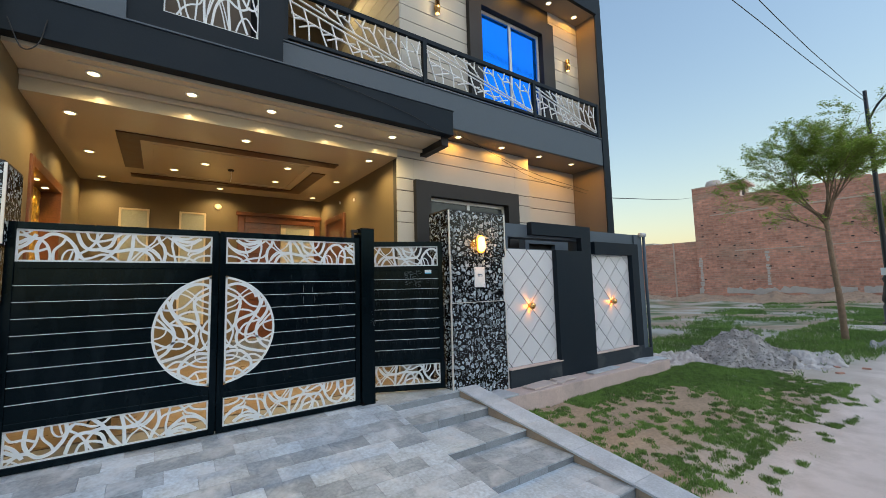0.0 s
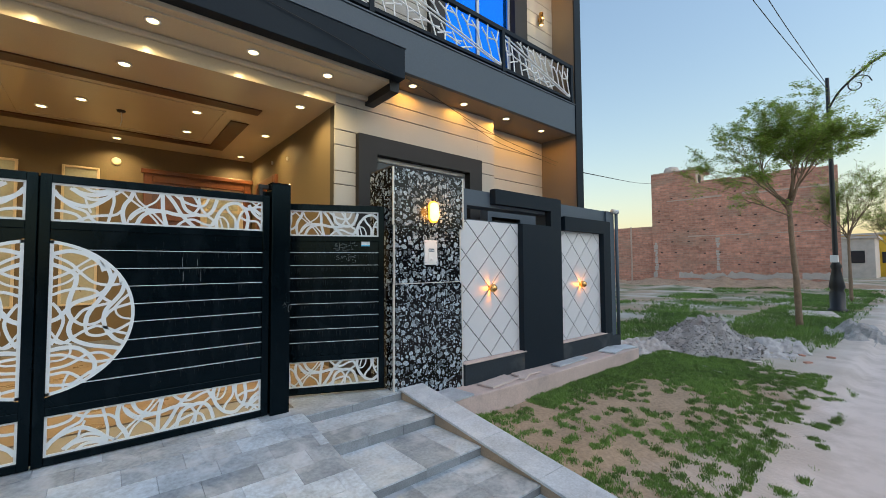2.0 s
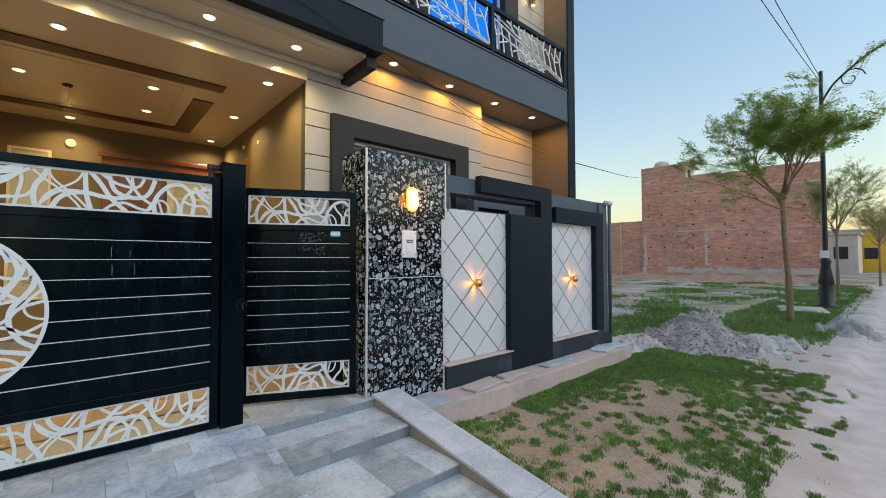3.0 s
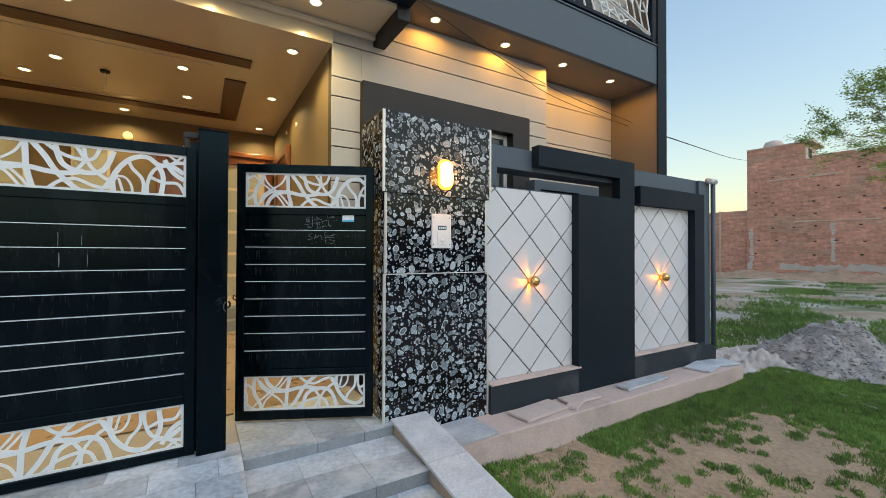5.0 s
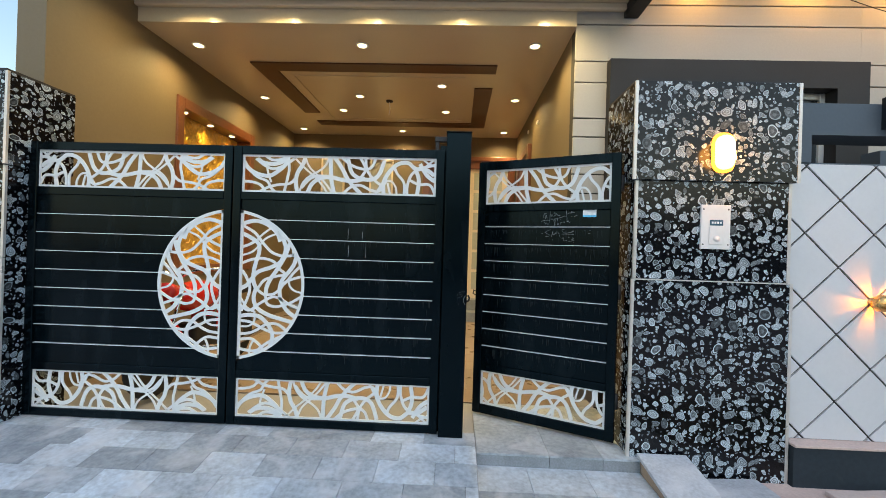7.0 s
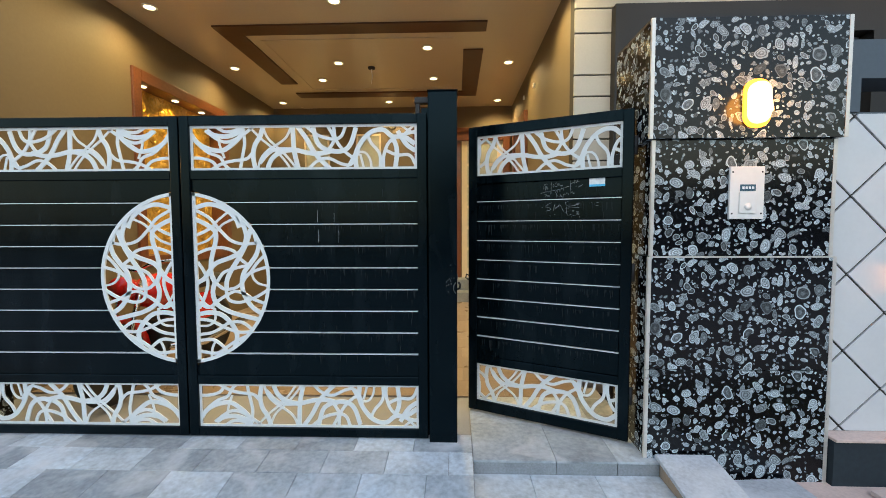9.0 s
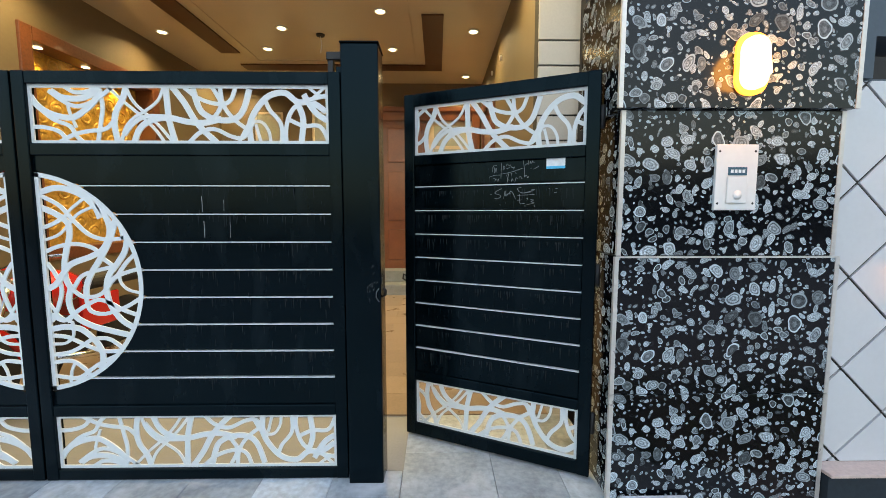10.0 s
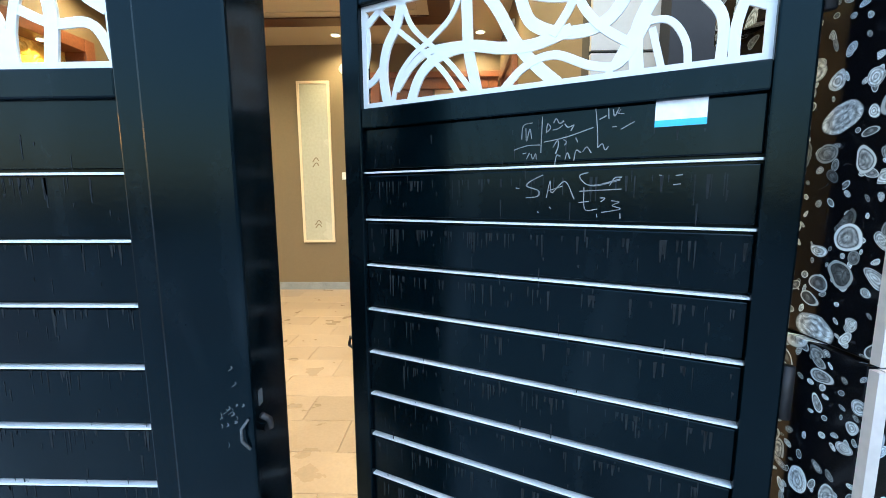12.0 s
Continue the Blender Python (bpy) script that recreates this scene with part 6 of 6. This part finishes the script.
def crushed_stone(n):
    """Loose stones strewn over the heap and around its foot."""
    rs = random.Random(31)
    mound = bpy.data.objects["gravel_mound"].data
    spots = [v.co for v in mound.vertices if v.co.z > ground_height(v.co.x, v.co.y) + 0.03]
    verts, faces = [], []
    for _ in range(n):
        p = rs.choice(spots)
        c = Vector((p.x + rs.uniform(-0.05, 0.05), p.y + rs.uniform(-0.05, 0.05), p.z))
        r = 0.008 + 0.024 * rs.random() ** 3
        i = len(verts)
        ring = [c + Vector((r * rs.uniform(0.7, 1.2) * math.cos(q), r * rs.uniform(0.7, 1.2) * math.sin(q), r * rs.uniform(-0.3, 0.3))) for q in (0.0, 1.3, 2.5, 3.8, 5.0)]
        verts += [tuple(v) for v in ring] + [tuple(c + Vector((0, 0, r * 0.8))), tuple(c - Vector((0, 0, r)))]
        for k in range(5):
            faces += [(i + k, i + (k + 1) % 5, i + 5), (i + (k + 1) % 5, i + k, i + 6)]
    me = bpy.data.meshes.new("crushed_stone")
    me.from_pydata(verts, [], faces)
    me.materials.append(RUBBLE)
    tagged(new("crushed_stone", me), "loose grey crushed stone strewn over the heap", "gravel", "", "stuff")


crushed_stone(5000)

# ---- grass ----
rnd = random.Random(11)


def turf(name, n, place, height, label):
    verts, faces = [], []
    while len(faces) < n:
        q = place()
        if q is None:
            continue
        x, y, s = q
        z = ground_height(x, y) - 0.005
        for _ in range(7):
            a, r = rnd.uniform(0, 6.28), rnd.uniform(0, 0.05)
            bx, by = x + r * math.cos(a), y + r * math.sin(a)
            h = height * s * rnd.uniform(0.5, 1.2)
            lx, ly = rnd.uniform(-0.5, 0.5) * h, rnd.uniform(-0.5, 0.5) * h
            w = 0.004 + 0.003 * rnd.random()
            b = rnd.uniform(0, 6.28)
            i = len(verts)
            verts += [(bx - w * math.cos(b), by - w * math.sin(b), z), (bx + w * math.cos(b), by + w * math.sin(b), z), (bx + lx * 0.5 + w * 0.6, by + ly * 0.5, z + h * 0.7), (bx + lx, by + ly, z + h)]
            faces.append((i, i + 1, i + 2, i + 3))
    me = bpy.data.meshes.new(name)
    me.from_pydata(verts, [], faces)
    me.materials.append(GRASS)
    return tagged(new(name, me), label, "grass", "", "stuff")


def near_patch():
    """Plugs of turf set out in rough rows, grown together towards the house and the heap."""
    x, y = rnd.uniform(3.15, 9.0), rnd.uniform(1.45, 3.95)
    lush = 0.72 * max(0, 1 - (3.95 - y) / 0.75) * (x > 4.4) + 0.65 * max(0, 1 - (x - 3.12) / 0.4) + 0.55 * max(0, min(1, (x - 6.2) / 1.8)) * max(0, min(1, (y - 2.2) / 0.7))
    bare = 0.6 * max(0, 1 - math.hypot((x - 4.9) / 1.7, (y - 3.0) / 0.8))
    field = 0.45 * noise.noise((x * 1.1, y * 1.1, 7.0)) + lush - bare
    ix, iy = round((x + 0.05 * (round(y / 0.112) % 2)) / 0.128), round(y / 0.112)
    h1 = math.sin(ix * 12.9898 + iy * 78.233) * 43758.5453
    h2 = math.sin(ix * 39.346 + iy * 11.135) * 24634.6345
    h1, h2 = h1 - math.floor(h1), h2 - math.floor(h2)
    px, py = ix * 0.128 - 0.05 * (iy % 2) + 0.06 * (h1 - 0.5), iy * 0.112 + 0.06 * (h2 - 0.5)
    size = 0.029 + 0.028 * h1 + 0.055 * max(0, field)
    if h2 > 0.66 + 0.9 * field + rnd.gauss(0, 0.05) or math.hypot((x - px) * 0.8, y - py) > size * rnd.uniform(0.6, 1.1):
        return None
    if y < 1.75 and h1 < 0.75:
        return None
    return x, y, 0.75 + 0.5 * min(1, max(0, field))


def far_patch():
    x, y = rnd.uniform(9.0, 34), rnd.uniform(2.0, 10)
    if noise.noise((x * 0.35, y * 0.5, 4.0)) + 0.4 * noise.noise((x * 1.5, y * 1.5, 1.0)) + 0.5 * (2.3 < y < 4.5 and x > 12) + 0.7 * (9.2 < x < 15 and 4.9 < y < 6.6) + rnd.gauss(0, 0.22) < 0.3:
        return None
    if math.hypot((x - 9.9) / 1.8, (y - 3.75) / 1.3) < 1:
        return None
    return x, y, 1.2


turf("grass_patch", 160000, near_patch, 0.045, "patchy short grass growing through the soil")
turf("grass_field", 90000, far_patch, 0.085, "patchy green grass on the vacant plot")

# ---- litter ----
for k in range(26):
    x, y = rnd.uniform(7.5, 13), rnd.uniform(1.9, 6)
    bm = box(bmesh.new(), -0.06, 0.06, -0.035, 0.035, 0, 0.03, 0.006)
    ob = tagged(part("rubble_chip", bm, (WHITEWASH, RUBBLE, BRICK)[k % 3]), "broken brick and plaster chip on the ground", "rubble", "rubble chips")
    ob.matrix_basis = pose(x, y, ground_height(x, y) - 0.004, rnd.uniform(-8, 8), 0, rnd.uniform(0, 180))

# ---- floor pieces ----
tile_meshes = {}


def paver(parent, name, mat, x0, x1, y0, y1, zf, gap=0.0012, thick=0.012):
    """One floor tile laid on a falling surface."""
    xa, xb, ya, yb = x0 + gap, x1 - gap, y0 + gap, y1 - gap
    za, zb = zf(ya), zf(yb)
    w, d = round(xb - xa, 3), round(math.hypot(yb - ya, zb - za), 3)
    key = (w, d, mat.name)
    if key not in tile_meshes:
        tile_meshes[key] = mesh_of(name, box(bmesh.new(), -w / 2, w / 2, -d / 2, d / 2, -thick, 0, 0.0012), mat)
    piece(name, tile_meshes[key], parent, pose((xa + xb) / 2, (ya + yb) / 2, (za + zb) / 2 + 0.001, math.degrees(math.atan2(zb - za, yb - ya))))


yy, row = 4.44, 0
while yy > 0.0:
    yb = yy - 0.18
    cuts = [RAMP[i][0] for i in range(len(RAMP)) if yb + 0.03 < RAMP[i][0] < yy - 0.03]
    xx = -2.10 - (0.0, 0.13, 0.24, 0.07, 0.19)[row % 5]
    while xx < 1.86:
        a, b = max(-2.10, xx), min(1.858, xx + 0.33)
        if b - a > 0.04:
            paver(ramp, "paver", PAVER, a, b, yb, yy, ramp_z)
        xx += 0.33
    yy, row = yb, row + 1
for i, (y, z) in enumerate(NOSES):
    back = 5.0 if i == 0 else NOSES[i - 1][0]
    cols = [1.86, 2.16, 2.50, 2.84] if i % 2 else [1.86, 2.30, 2.62, 2.84]
    for a, b in zip(cols, cols[1:]):
        paver(steps, "tread_tile", PAVER, a, b, y - 0.008, (y + back) / 2, lambda q: z)
        paver(steps, "tread_tile", PAVER, a, b, (y + back) / 2, back, lambda q: z)
    low = NOSES[i + 1][1] if i < 4 else -0.30
    for a, b in zip(cols, cols[1:]):
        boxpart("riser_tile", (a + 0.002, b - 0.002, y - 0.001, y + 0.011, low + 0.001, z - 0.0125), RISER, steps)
for a, b in zip((1.86, 2.30, 2.62), (2.30, 2.62, 2.84)):
    for q in range(4):
        paver(steps, "tread_tile", PAVER, a, b, 0.6 + 0.336 * q, 0.6 + 0.336 * (q + 1), lambda y: -0.288)
for (y1, z1), (y0, z0) in zip(KERB, KERB[1:]):
    f = lambda q: z0 + (z1 - z0) * (q - y0) / (y1 - y0)
    paver(kerb, "kerb_tile", CURBT, 2.822, 3.118, y0, y1, f, 0.002, 0.02)
FLOORT = M("tan_porch_floor_tile", (0.26, 0.20, 0.145), 0.3, 0, 0.16, 5, 60, rand=0.12)
yy, row = 5.02, 0
while yy < BACK - 0.05:
    xx = -1.47 - 0.3 * (row % 2)
    while xx < 2.76:
        a, b = max(-1.47, xx), min(2.76, xx + 0.6)
        if b - a > 0.04:
            paver(bpy.data.objects["floor_porch"], "floor_tile", FLOORT, a, b, yy, min(BACK - 0.015, yy + 0.3), lambda q: 0.112)
        xx += 0.6
    yy, row = yy + 0.3, row + 1
